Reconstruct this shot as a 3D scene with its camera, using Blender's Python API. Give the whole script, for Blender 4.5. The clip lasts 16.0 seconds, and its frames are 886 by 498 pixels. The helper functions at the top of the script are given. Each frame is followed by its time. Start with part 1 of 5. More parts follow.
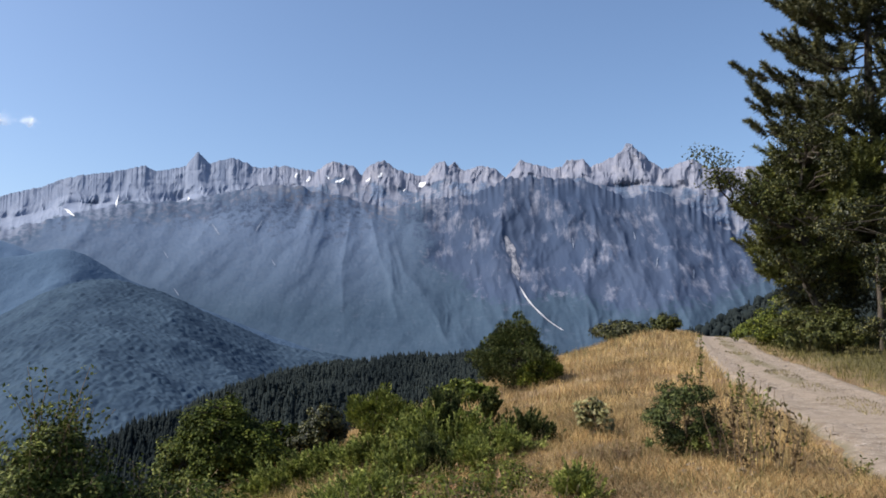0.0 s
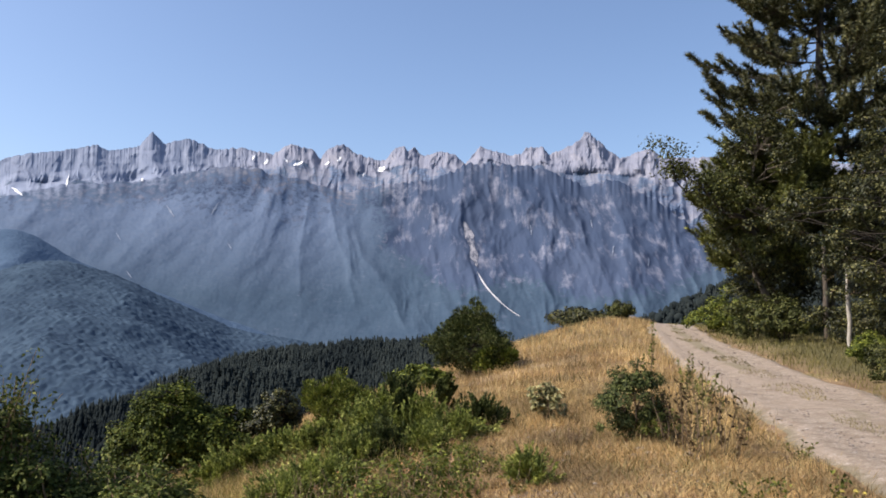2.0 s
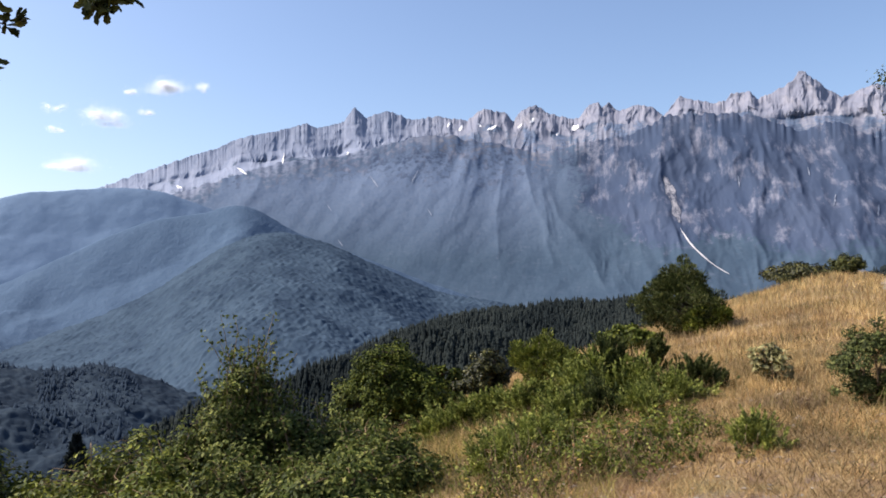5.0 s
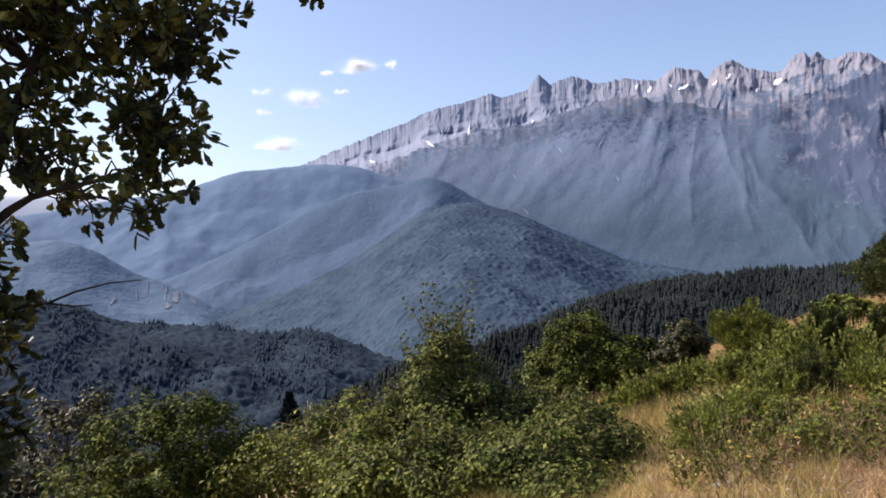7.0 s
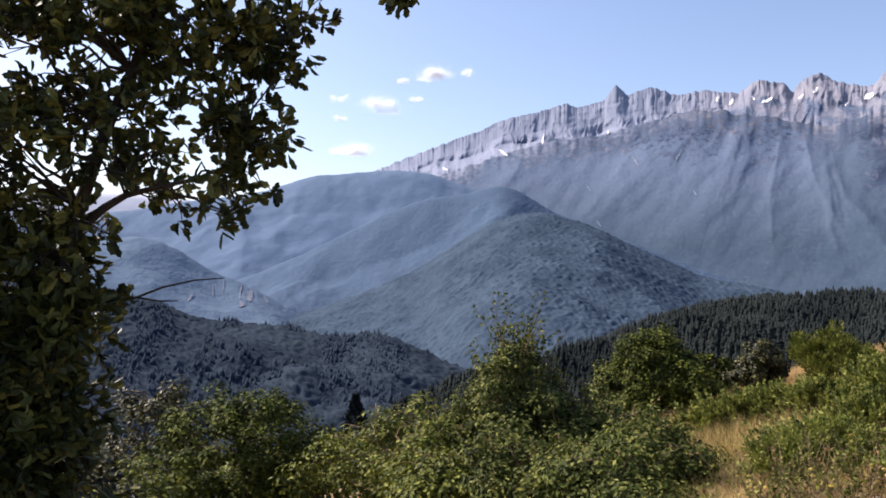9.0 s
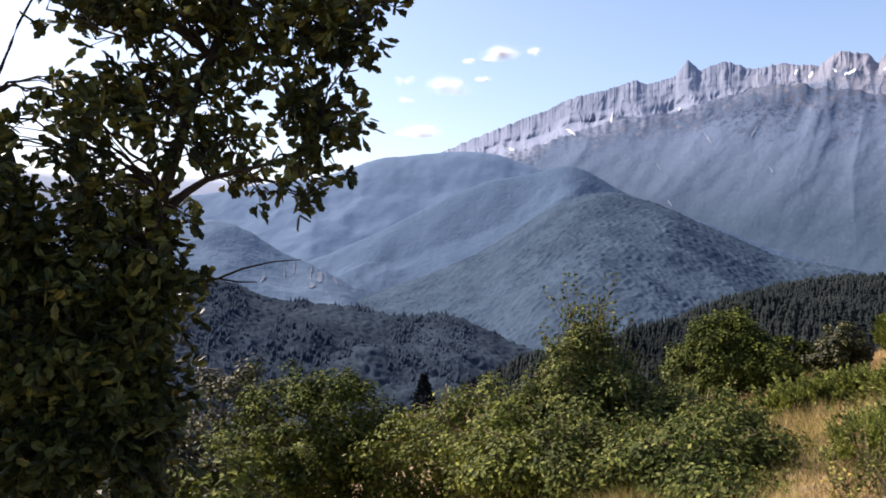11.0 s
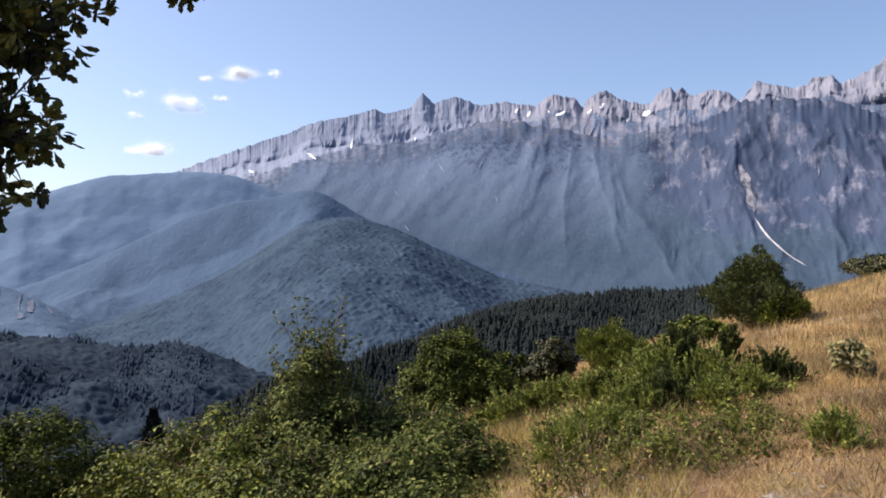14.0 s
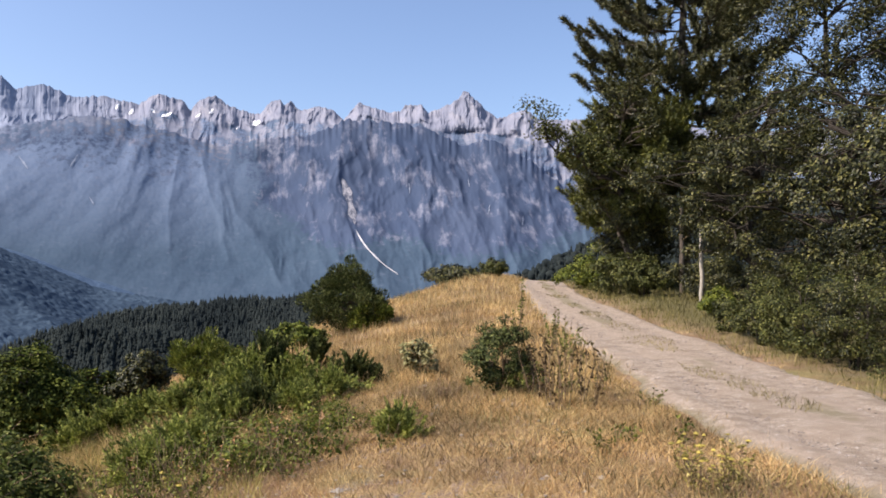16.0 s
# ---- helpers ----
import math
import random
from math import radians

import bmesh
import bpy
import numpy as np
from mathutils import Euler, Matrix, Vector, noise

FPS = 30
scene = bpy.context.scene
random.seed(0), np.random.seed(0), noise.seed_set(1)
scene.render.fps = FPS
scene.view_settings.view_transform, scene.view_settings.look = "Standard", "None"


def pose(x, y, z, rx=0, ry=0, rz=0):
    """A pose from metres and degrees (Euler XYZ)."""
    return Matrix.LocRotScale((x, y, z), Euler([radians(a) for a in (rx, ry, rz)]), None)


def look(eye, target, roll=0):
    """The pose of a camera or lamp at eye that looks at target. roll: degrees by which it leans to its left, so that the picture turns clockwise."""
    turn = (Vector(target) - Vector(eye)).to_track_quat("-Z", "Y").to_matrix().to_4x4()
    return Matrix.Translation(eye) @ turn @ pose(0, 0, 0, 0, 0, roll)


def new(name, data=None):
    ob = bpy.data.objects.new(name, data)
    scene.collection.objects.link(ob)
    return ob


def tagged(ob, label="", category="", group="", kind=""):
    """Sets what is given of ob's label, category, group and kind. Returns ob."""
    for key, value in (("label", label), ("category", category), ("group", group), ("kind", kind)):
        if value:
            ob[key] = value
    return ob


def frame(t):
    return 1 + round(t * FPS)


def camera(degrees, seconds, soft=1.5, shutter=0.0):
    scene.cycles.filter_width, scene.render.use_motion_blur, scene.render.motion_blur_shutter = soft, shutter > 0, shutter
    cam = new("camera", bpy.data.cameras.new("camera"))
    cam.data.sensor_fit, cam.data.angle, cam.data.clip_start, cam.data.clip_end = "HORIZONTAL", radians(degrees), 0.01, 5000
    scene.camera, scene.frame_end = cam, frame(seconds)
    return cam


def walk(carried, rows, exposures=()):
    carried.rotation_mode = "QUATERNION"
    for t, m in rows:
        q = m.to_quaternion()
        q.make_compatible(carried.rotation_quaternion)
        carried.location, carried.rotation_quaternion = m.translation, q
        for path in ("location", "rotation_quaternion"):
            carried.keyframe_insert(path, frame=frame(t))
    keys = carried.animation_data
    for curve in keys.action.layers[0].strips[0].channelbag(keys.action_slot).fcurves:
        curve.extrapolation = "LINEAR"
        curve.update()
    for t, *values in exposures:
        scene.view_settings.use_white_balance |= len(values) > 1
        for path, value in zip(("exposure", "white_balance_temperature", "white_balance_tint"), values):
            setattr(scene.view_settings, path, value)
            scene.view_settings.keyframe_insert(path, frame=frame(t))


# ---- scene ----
# The camera turns on the spot, held at arm's length: seconds, turn to the left, tilt, lean in degrees
TURNS = [
    (0.0, 0.0, 6.24, -0.03), (0.5, -2.76, 5.31, 0.17), (1.0, -4.71, 5.1, 0.2), (1.5, -3.79, 5.2, 0.54),
    (2.0, -3.08, 5.18, 0.4), (2.5, -2.76, 5.16, 0.03), (3.0, -1.79, 5.03, -0.0), (3.5, -0.39, 4.29, -0.65),
    (4.0, 4.12, 3.43, -0.65), (4.2, 6.28, 3.32, -0.58), (5.25, 12.5, 2.1, -1.05), (6.3, 19.06, 1.03, -1.44),
    (6.5, 21.43, 0.49, -1.18), (7.0, 25.22, 0.32, -1.32), (7.5, 25.7, -0.59, -1.19), (8.0, 27.59, 0.14, -0.49),
    (8.5, 29.3, 0.59, 0.1), (9.0, 30.38, 0.95, 0.7), (9.5, 32.28, 0.93, 0.74), (9.7, 32.6, 0.56, 0.72),
    (10.75, 35.3, -0.35, 0.5), (11.8, 34.55, -0.9, 0.28), (12.0, 33.43, -0.77, 0.23), (12.5, 31.06, -0.66, 0.17),
    (13.0, 27.04, -0.34, 0.06), (13.5, 21.51, 0.69, 0.25), (14.0, 16.33, 1.38, 0.18), (14.5, 8.65, 1.94, 0.33),
    (15.0, 2.1, 1.16, 0.35), (15.5, -6.15, 2.14, 0.25), (16.0, -12.1, 2.1, 0.16),
]
EYE, ARM = 1.6, 0.45


def held(turn, tilt, lean):
    a = radians(turn)
    return pose(-ARM * math.sin(a), ARM * (math.cos(a) - 1), EYE, 90 + tilt, 0, turn) @ pose(0, 0, 0, 0, 0, lean)


cam = camera(59.57, 16.0, soft=1.75)
walk(cam, [(t, held(a, b, c)) for t, a, b, c in TURNS],
     [(0, 0.26, 6150, 10), (0.5, 0.34, 6350, 13), (1.2, 0.38, 6450, 14), (2.9, 0.52, 6280, 12.5), (3.7, 0.54, 6380, 13), (4.2, 0.52, 6400, 13), (7, 0.50, 6650, 18), (9.5, 0.65, 6640, 19), (12.5, 0.72, 6660, 18), (14.5, 0.40, 6500, 16), (16, 0.6, 6450, 16)])

# ---- light: a clear summer morning, the sun high on the left ----
SUN_AZ, SUN_EL = 96.0, 46.0
world = bpy.data.worlds.new("sky")
scene.world = world
world.use_nodes = True
wn, wl = world.node_tree.nodes, world.node_tree.links
wn.clear()
w_out, w_bg, w_sky = wn.new("ShaderNodeOutputWorld"), wn.new("ShaderNodeBackground"), wn.new("ShaderNodeTexSky")
w_sky.sky_type, w_sky.sun_disc = "NISHITA", False
w_sky.sun_elevation, w_sky.sun_rotation = radians(SUN_EL), radians(-SUN_AZ)
w_sky.altitude, w_sky.air_density, w_sky.dust_density, w_sky.ozone_density = 900, 1.0, 3.3, 2.3
w_bg.inputs["Strength"].default_value = 0.14
wl.new(w_sky.outputs["Color"], w_bg.inputs["Color"])
wl.new(w_bg.outputs["Background"], w_out.inputs["Surface"])
sun = new("sun", bpy.data.lights.new("sun", "SUN"))
sun.data.energy, sun.data.angle, sun.data.color = 5.0, radians(0.53), (1.0, 0.93, 0.82)
sa, se = radians(SUN_AZ), radians(SUN_EL)
sun.matrix_world = look((-40 * math.sin(sa), 40 * math.cos(sa), 40 * math.tan(se)), (0, 0, 0))

# ---- materials ----


class Mat:
    """A small builder of node materials."""

    def __init__(self, name, rough=0.9, spec=0.2):
        self.m = bpy.data.materials.new(name)
        self.m.use_nodes = True
        self.n, self.l = self.m.node_tree.nodes, self.m.node_tree.links
        self.p = self.n["Principled BSDF"]
        self.p.inputs["Roughness"].default_value = rough
        self.p.inputs["Specular IOR Level"].default_value = spec

    def node(self, kind, **values):
        nd = self.n.new(kind)
        for key, value in values.items():
            nd.inputs[key].default_value = value
        return nd

    def position(self, scale=(1, 1, 1)):
        mp = self.node("ShaderNodeMapping", Scale=scale)
        self.l.new(self.n.new("ShaderNodeNewGeometry").outputs["Position"], mp.inputs["Vector"])
        return mp.outputs["Vector"]

    def noise(self, scale, detail=4.0, rough=0.55, vector=None):
        nd = self.node("ShaderNodeTexNoise", Scale=scale, Detail=detail, Roughness=rough)
        self.l.new(vector if vector is not None else self.position(), nd.inputs["Vector"])
        return nd.outputs["Fac"]

    def ramp(self, fac, *stops):
        nd = self.n.new("ShaderNodeValToRGB")
        el = nd.color_ramp.elements
        while len(el) < len(stops):
            el.new(0.5)
        for e, (at, c) in zip(el, stops):
            e.position, e.color = at, (*c, 1) if len(c) == 3 else c
        self.l.new(fac, nd.inputs["Fac"])
        return nd.outputs["Color"]

    def mix(self, fac, a, b, how="MIX"):
        nd = self.n.new("ShaderNodeMix")
        nd.data_type, nd.blend_type = "RGBA", how
        for i, v in ((0, fac), (6, a), (7, b)):
            if isinstance(v, (int, float)):
                nd.inputs[i].default_value = v
            elif isinstance(v, tuple):
                nd.inputs[i].default_value = (*v, 1)
            else:
                self.l.new(v, nd.inputs[i])
        return nd.outputs[2]

    def attribute(self, name):
        nd = self.n.new("ShaderNodeAttribute")
        nd.attribute_name = name
        return nd.outputs["Fac"]

    def island(self):
        return self.n.new("ShaderNodeNewGeometry").outputs["Random Per Island"]

    def color(self, out):
        self.l.new(out, self.p.inputs["Base Color"])
        return self

    def bump(self, fac, distance, strength=1.0):
        nd = self.node("ShaderNodeBump", Distance=distance, Strength=strength)
        self.l.new(fac, nd.inputs["Height"])
        self.l.new(nd.outputs["Normal"], self.p.inputs["Normal"])
        return self

    def translucent(self, out, share):
        tr = self.n.new("ShaderNodeBsdfTranslucent")
        self.l.new(out, tr.inputs["Color"])
        mx = self.node("ShaderNodeMixShader", Fac=share)
        self.l.new(self.p.outputs["BSDF"], mx.inputs[1])
        self.l.new(tr.outputs["BSDF"], mx.inputs[2])
        self.l.new(mx.outputs["Shader"], self.n["Material Output"].inputs["Surface"])
        return self


def leaf_material(name, dark, mid, light, share=0.2, rough=0.5, patch=3.2, waxy=0.12):
    """Leaves that differ from one to the next and, more slowly, from spray to spray; waxy ones glint."""
    m = Mat(name, rough, waxy)
    one = m.ramp(m.island(), (0.0, dark), (0.55, mid), (1.0, light))
    broad = m.ramp(m.noise(patch, 4.0, 0.65), (0.36, (0.36, 0.38, 0.38)), (0.64, (1.24, 1.20, 0.98)))
    c = m.mix(1.0, m.mix(0.15, one, mid), broad, "MULTIPLY")
    return m.color(c).translucent(c, share).m


def bark_material(name, dark, light):
    m = Mat(name, 0.95, 0.1)
    f = m.noise(14, 5, 0.6, m.position((1, 1, 0.25)))
    return m.color(m.ramp(f, (0.3, dark), (0.7, light))).bump(f, 0.02).m


def wood_far_material(name, dark, mid, light, tone=1.0):
    """Crowns of a far wood, each a little different."""
    m = Mat(name, 0.95, 0.05)
    c = m.mix(0.5, m.ramp(m.island(), (0.0, dark), (0.6, mid), (1.0, light)), m.ramp(m.noise(0.11, 3, 0.6), (0.3, dark), (0.5, mid), (0.7, light)))
    c = m.mix(1.0, c, m.ramp(m.noise(0.018, 4, 0.6), (0.35, (1 - 0.38 * tone, 1 - 0.35 * tone, 1 - 0.32 * tone)), (0.65, (1 + 0.32 * tone, 1 + 0.27 * tone, 1 + 0.18 * tone))), "MULTIPLY")
    return m.color(c).m


def hill_material(name, dark, light, scale, lumps):
    m = Mat(name, 0.97, 0.05)
    f = m.noise(scale, 6, 0.65)
    g = m.noise(lumps, 3, 0.6)
    c = m.mix(0.5, m.ramp(f, (0.3, dark), (0.72, light)), m.ramp(g, (0.3, dark), (0.7, light)))
    return m.color(c).bump(m.mix(0.5, f, g), 5.0, 0.8).m


def rock_range_material():
    """Woods below, dark ribbed cliffs with pale faces above them, bare pale limestone along the crest, all tinted blue
    to imitate haze.
    """
    m = Mat("hazed_limestone_range", 0.97, 0.05)
    streak = m.noise(0.022, 5, 0.62, m.position((1, 0.25, 0.25)))
    grain = m.noise(0.045, 5, 0.62)
    broad = m.noise(0.0045, 5, 0.6)
    patch = m.mix(0.45, m.noise(0.022, 8, 0.72, m.position((1.3, 0.5, 0.32))), m.noise(0.0075, 4, 0.6))
    # Wood, cliff and stone colours all have blue haze mixed in.
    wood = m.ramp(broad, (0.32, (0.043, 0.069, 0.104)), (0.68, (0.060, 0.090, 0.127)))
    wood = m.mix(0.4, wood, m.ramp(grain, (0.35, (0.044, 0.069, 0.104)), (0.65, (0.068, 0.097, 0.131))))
    # Paler, bluer upper woods in the west: haze put into the colour.
    wood = m.mix(m.attribute("alp_haze"), wood, m.ramp(grain, (0.35, (0.120, 0.160, 0.236)), (0.65, (0.150, 0.190, 0.264))))
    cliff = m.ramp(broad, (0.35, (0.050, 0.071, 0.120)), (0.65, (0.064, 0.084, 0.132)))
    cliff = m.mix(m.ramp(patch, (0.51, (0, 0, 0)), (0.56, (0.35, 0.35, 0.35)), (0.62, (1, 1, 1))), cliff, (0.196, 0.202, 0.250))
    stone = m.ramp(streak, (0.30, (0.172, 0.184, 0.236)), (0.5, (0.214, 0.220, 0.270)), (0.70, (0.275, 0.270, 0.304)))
    # Stone turns bluer and paler westward to imitate thicker haze.
    stone = m.mix(m.attribute("west_haze"), stone, m.ramp(streak, (0.30, (0.190, 0.222, 0.300)), (0.70, (0.252, 0.278, 0.352))))
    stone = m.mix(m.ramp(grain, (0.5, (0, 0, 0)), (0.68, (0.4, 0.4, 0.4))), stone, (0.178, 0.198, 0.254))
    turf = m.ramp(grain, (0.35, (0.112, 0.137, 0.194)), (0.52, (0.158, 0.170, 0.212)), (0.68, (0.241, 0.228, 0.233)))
    stone = m.mix(m.attribute("alp_haze"), stone, m.mix(m.ramp(broad, (0.42, (0.2, 0.2, 0.2)), (0.58, (0.9, 0.9, 0.9))), stone, turf))
    edge = m.mix(0.35, m.attribute("crag"), m.ramp(grain, (0.4, (0, 0, 0)), (0.6, (1, 1, 1))))
    c = m.mix(m.ramp(edge, (0.3, (0, 0, 0)), (0.6, (1, 1, 1))), wood, cliff)
    edge = m.mix(0.3, m.attribute("bare"), m.ramp(grain, (0.40, (0, 0, 0)), (0.60, (1, 1, 1))))
    c = m.mix(m.ramp(edge, (0.3, (0, 0, 0)), (0.65, (1, 1, 1))), c, stone)
    return m.color(c).bump(m.mix(0.5, streak, grain), 4.0, 0.35).m


def soil_material():
    """Dry turf: straw, reddish dead herbs, bare stony earth, a little green."""
    m = Mat("dry_turf", 0.97, 0.1)
    fine, mid, broad = m.noise(38, 5, 0.75), m.noise(3.2, 5, 0.65), m.noise(0.45, 4, 0.6)
    other = m.noise(1.1, 4, 0.6, m.position((1, 1, 3)))
    straw = m.ramp(fine, (0.28, (0.125, 0.078, 0.04)), (0.5, (0.33, 0.225, 0.115)), (0.74, (0.53, 0.40, 0.225)))
    earth = m.ramp(fine, (0.3, (0.13, 0.085, 0.06)), (0.55, (0.30, 0.215, 0.16)), (0.75, (0.50, 0.43, 0.36)))
    dead = m.ramp(fine, (0.3, (0.11, 0.05, 0.03)), (0.7, (0.33, 0.215, 0.13)))
    green = m.ramp(fine, (0.3, (0.10, 0.10, 0.03)), (0.7, (0.28, 0.25, 0.10)))
    c = m.mix(m.ramp(mid, (0.48, (0, 0, 0)), (0.62, (1, 1, 1))), straw, earth)
    c = m.mix(m.ramp(other, (0.46, (0, 0, 0)), (0.6, (0.85, 0.85, 0.85))), c, dead)
    c = m.mix(m.ramp(broad, (0.54, (0, 0, 0)), (0.68, (0.8, 0.8, 0.8))), c, green)
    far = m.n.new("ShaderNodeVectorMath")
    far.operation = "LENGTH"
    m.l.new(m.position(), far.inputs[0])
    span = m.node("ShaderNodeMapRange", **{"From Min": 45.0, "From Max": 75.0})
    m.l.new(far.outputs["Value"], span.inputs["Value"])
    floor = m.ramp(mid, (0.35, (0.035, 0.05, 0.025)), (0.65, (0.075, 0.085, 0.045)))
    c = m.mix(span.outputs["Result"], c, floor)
    fallen = m.ramp(fine, (0.28, (0.05, 0.042, 0.02)), (0.5, (0.115, 0.10, 0.045)), (0.74, (0.20, 0.17, 0.08)))
    c = m.mix(m.attribute("litter"), c, fallen)
    return m.color(c).bump(fine, 0.03).m


def gravel_material():
    """Pale crushed stone with worn ruts, dust and darker trodden earth."""
    m = Mat("pale_gravel", 0.95, 0.15)
    fine, stones, mid = m.noise(75, 4, 0.75), m.noise(22, 3, 0.6), m.noise(4.5, 5, 0.65)
    broad = m.noise(0.9, 4, 0.6)
    c = m.ramp(fine, (0.30, (0.14, 0.108, 0.084)), (0.5, (0.325, 0.258, 0.196)), (0.70, (0.55, 0.465, 0.375)))
    c = m.mix(m.ramp(stones, (0.56, (0, 0, 0)), (0.66, (0.75, 0.75, 0.75))), c, (0.51, 0.45, 0.39))
    c = m.mix(m.ramp(mid, (0.42, (0, 0, 0)), (0.60, (0.85, 0.85, 0.85))), c, (0.225, 0.172, 0.124))
    c = m.mix(m.ramp(broad, (0.45, (0, 0, 0)), (0.65, (0.6, 0.6, 0.6))), c, (0.32, 0.25, 0.19))
    c = m.mix(m.ramp(m.mix(0.45, m.attribute("crown"), mid), (0.36, (0, 0, 0)), (0.58, (0.9, 0.9, 0.9))), c, m.ramp(fine, (0.3, (0.13, 0.11, 0.065)), (0.7, (0.30, 0.25, 0.165))))
    return m.color(c).bump(m.mix(0.5, fine, stones), 0.03).m


M_range_hazed = rock_range_material()
M_snow = Mat("old_snow", 0.7, 0.3)
M_snow.color(M_snow.ramp(M_snow.noise(0.05), (0.3, (0.84, 0.83, 0.83)), (0.7, (0.92, 0.90, 0.88))))
M_snow = M_snow.m
# Scree with the slopes' blue haze tint in its colour.
M_scree_hazed = Mat("pale_scree_hazed", 0.95, 0.1)
M_scree_hazed.color(M_scree_hazed.ramp(M_scree_hazed.noise(0.025, 4.080, 0.532), (0.3, (0.192, 0.221, 0.281)), (0.65, (0.279, 0.306, 0.365))))
M_scree_hazed = M_scree_hazed.m
# Eroded earth, its colour shifted to blue to imitate haze.
M_scar_hazed = Mat("bare_earth_hazed", 0.95, 0.1)
M_scar_hazed.color(M_scar_hazed.ramp(M_scar_hazed.noise(0.12, 6, 0.7), (0.35, (0.140, 0.170, 0.225)), (0.65, (0.215, 0.225, 0.260))))
M_scar_hazed = M_scar_hazed.m
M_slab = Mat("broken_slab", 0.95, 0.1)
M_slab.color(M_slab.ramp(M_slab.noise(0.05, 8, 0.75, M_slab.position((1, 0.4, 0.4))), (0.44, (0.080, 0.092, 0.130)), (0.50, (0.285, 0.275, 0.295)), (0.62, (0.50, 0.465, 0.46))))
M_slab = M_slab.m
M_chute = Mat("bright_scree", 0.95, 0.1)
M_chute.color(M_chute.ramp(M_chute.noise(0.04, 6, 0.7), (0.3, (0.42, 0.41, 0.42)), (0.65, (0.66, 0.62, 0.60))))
M_chute = M_chute.m
# Distance haze is painted into the ridge, back, left and cone hill colours.
M_ridge_hazed = hill_material("far_ridge_woods_hazed", (0.115, 0.170, 0.254), (0.136, 0.194, 0.277), 0.012, 0.05)
M_far_hazed = hill_material("farthest_ridge_hazed", (0.292, 0.331, 0.405), (0.361, 0.392, 0.458), 0.003, 0.01)
M_back_hazed = hill_material("back_hill_woods_hazed", (0.066, 0.103, 0.160), (0.081, 0.122, 0.180), 0.02, 0.08)
M_left_hazed = hill_material("left_hill_woods_hazed", (0.098, 0.146, 0.209), (0.114, 0.165, 0.228), 0.02, 0.08)
M_cone_hazed = hill_material("cone_hill_woods", (0.039, 0.063, 0.102), (0.050, 0.077, 0.115), 0.02, 0.09)
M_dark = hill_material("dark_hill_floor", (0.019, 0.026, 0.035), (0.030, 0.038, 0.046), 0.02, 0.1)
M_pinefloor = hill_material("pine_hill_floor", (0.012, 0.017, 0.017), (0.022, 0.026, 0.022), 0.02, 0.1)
M_soil, M_gravel = soil_material(), gravel_material()
M_pines = wood_far_material("far_pines", (0.017, 0.023, 0.024), (0.022, 0.028, 0.028), (0.029, 0.034, 0.032))
# Mixed wood, scrub and cone crowns: foliage colours blued to imitate haze.
M_mixed_hazed = wood_far_material("far_mixed_wood_hazed", (0.021, 0.033, 0.053), (0.026, 0.039, 0.060), (0.033, 0.047, 0.067), 0.6)
M_scrubhill_hazed = wood_far_material("hill_scrub", (0.019, 0.030, 0.047), (0.025, 0.038, 0.056), (0.038, 0.050, 0.064))
M_conewood_hazed = wood_far_material("cone_hill_crowns_hazed", (0.031, 0.052, 0.084), (0.040, 0.064, 0.098), (0.053, 0.079, 0.110), 0.7)
M_oak = leaf_material("oak_leaves", (0.020, 0.027, 0.010), (0.058, 0.068, 0.021), (0.20, 0.20, 0.06), 0.16, 0.42, 3.2, 0.2)
M_shrub = leaf_material("hawthorn_leaves", (0.023, 0.035, 0.009), (0.092, 0.118, 0.030), (0.28, 0.285, 0.095), 0.2, 0.55, 5.0, 0.08)
M_green = leaf_material("green_leaves", (0.030, 0.045, 0.009), (0.112, 0.138, 0.026), (0.29, 0.30, 0.065), 0.2, 0.5, 5.0, 0.10)
# Dark and light leaf colours spread wide to imitate shade gaps and glints.
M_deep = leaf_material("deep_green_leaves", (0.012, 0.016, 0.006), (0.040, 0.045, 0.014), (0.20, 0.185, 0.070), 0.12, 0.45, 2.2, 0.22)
M_oakmid = leaf_material("young_oak_leaves", (0.016, 0.025, 0.006), (0.056, 0.078, 0.015), (0.17, 0.185, 0.040), 0.16, 0.55, 2.4, 0.06)
M_olive = leaf_material("roadside_leaves", (0.024, 0.031, 0.010), (0.070, 0.080, 0.022), (0.18, 0.175, 0.058), 0.18, 0.5, 2.6, 0.16)
M_bright = leaf_material("bright_green_leaves", (0.052, 0.072, 0.014), (0.125, 0.150, 0.027), (0.26, 0.265, 0.065), 0.25, 0.5, 4.0)
M_juniper = leaf_material("juniper_sprays", (0.045, 0.062, 0.015), (0.225, 0.265, 0.066), (0.540, 0.540, 0.180), 0.2, 0.6, 5.0)
M_bluejun = leaf_material("grey_green_sprays", (0.025, 0.035, 0.012), (0.070, 0.088, 0.028), (0.18, 0.188, 0.075), 0.12, 0.6, 9.0)
M_needle = leaf_material("pine_needles", (0.034, 0.040, 0.018), (0.094, 0.098, 0.046), (0.25, 0.235, 0.125), 0.08, 0.5, 1.1, 0.25)
M_young = leaf_material("young_pine_needles", (0.045, 0.055, 0.014), (0.135, 0.145, 0.040), (0.29, 0.29, 0.10), 0.15, 0.5, 1.4, 0.2)
M_pale = leaf_material("pale_mullein_leaves", (0.14, 0.135, 0.060), (0.25, 0.235, 0.120), (0.40, 0.36, 0.21))
M_bark = bark_material("grey_bark", (0.045, 0.036, 0.028), (0.14, 0.115, 0.09))
M_oakbark = bark_material("oak_bark", (0.02, 0.017, 0.014), (0.065, 0.054, 0.043))
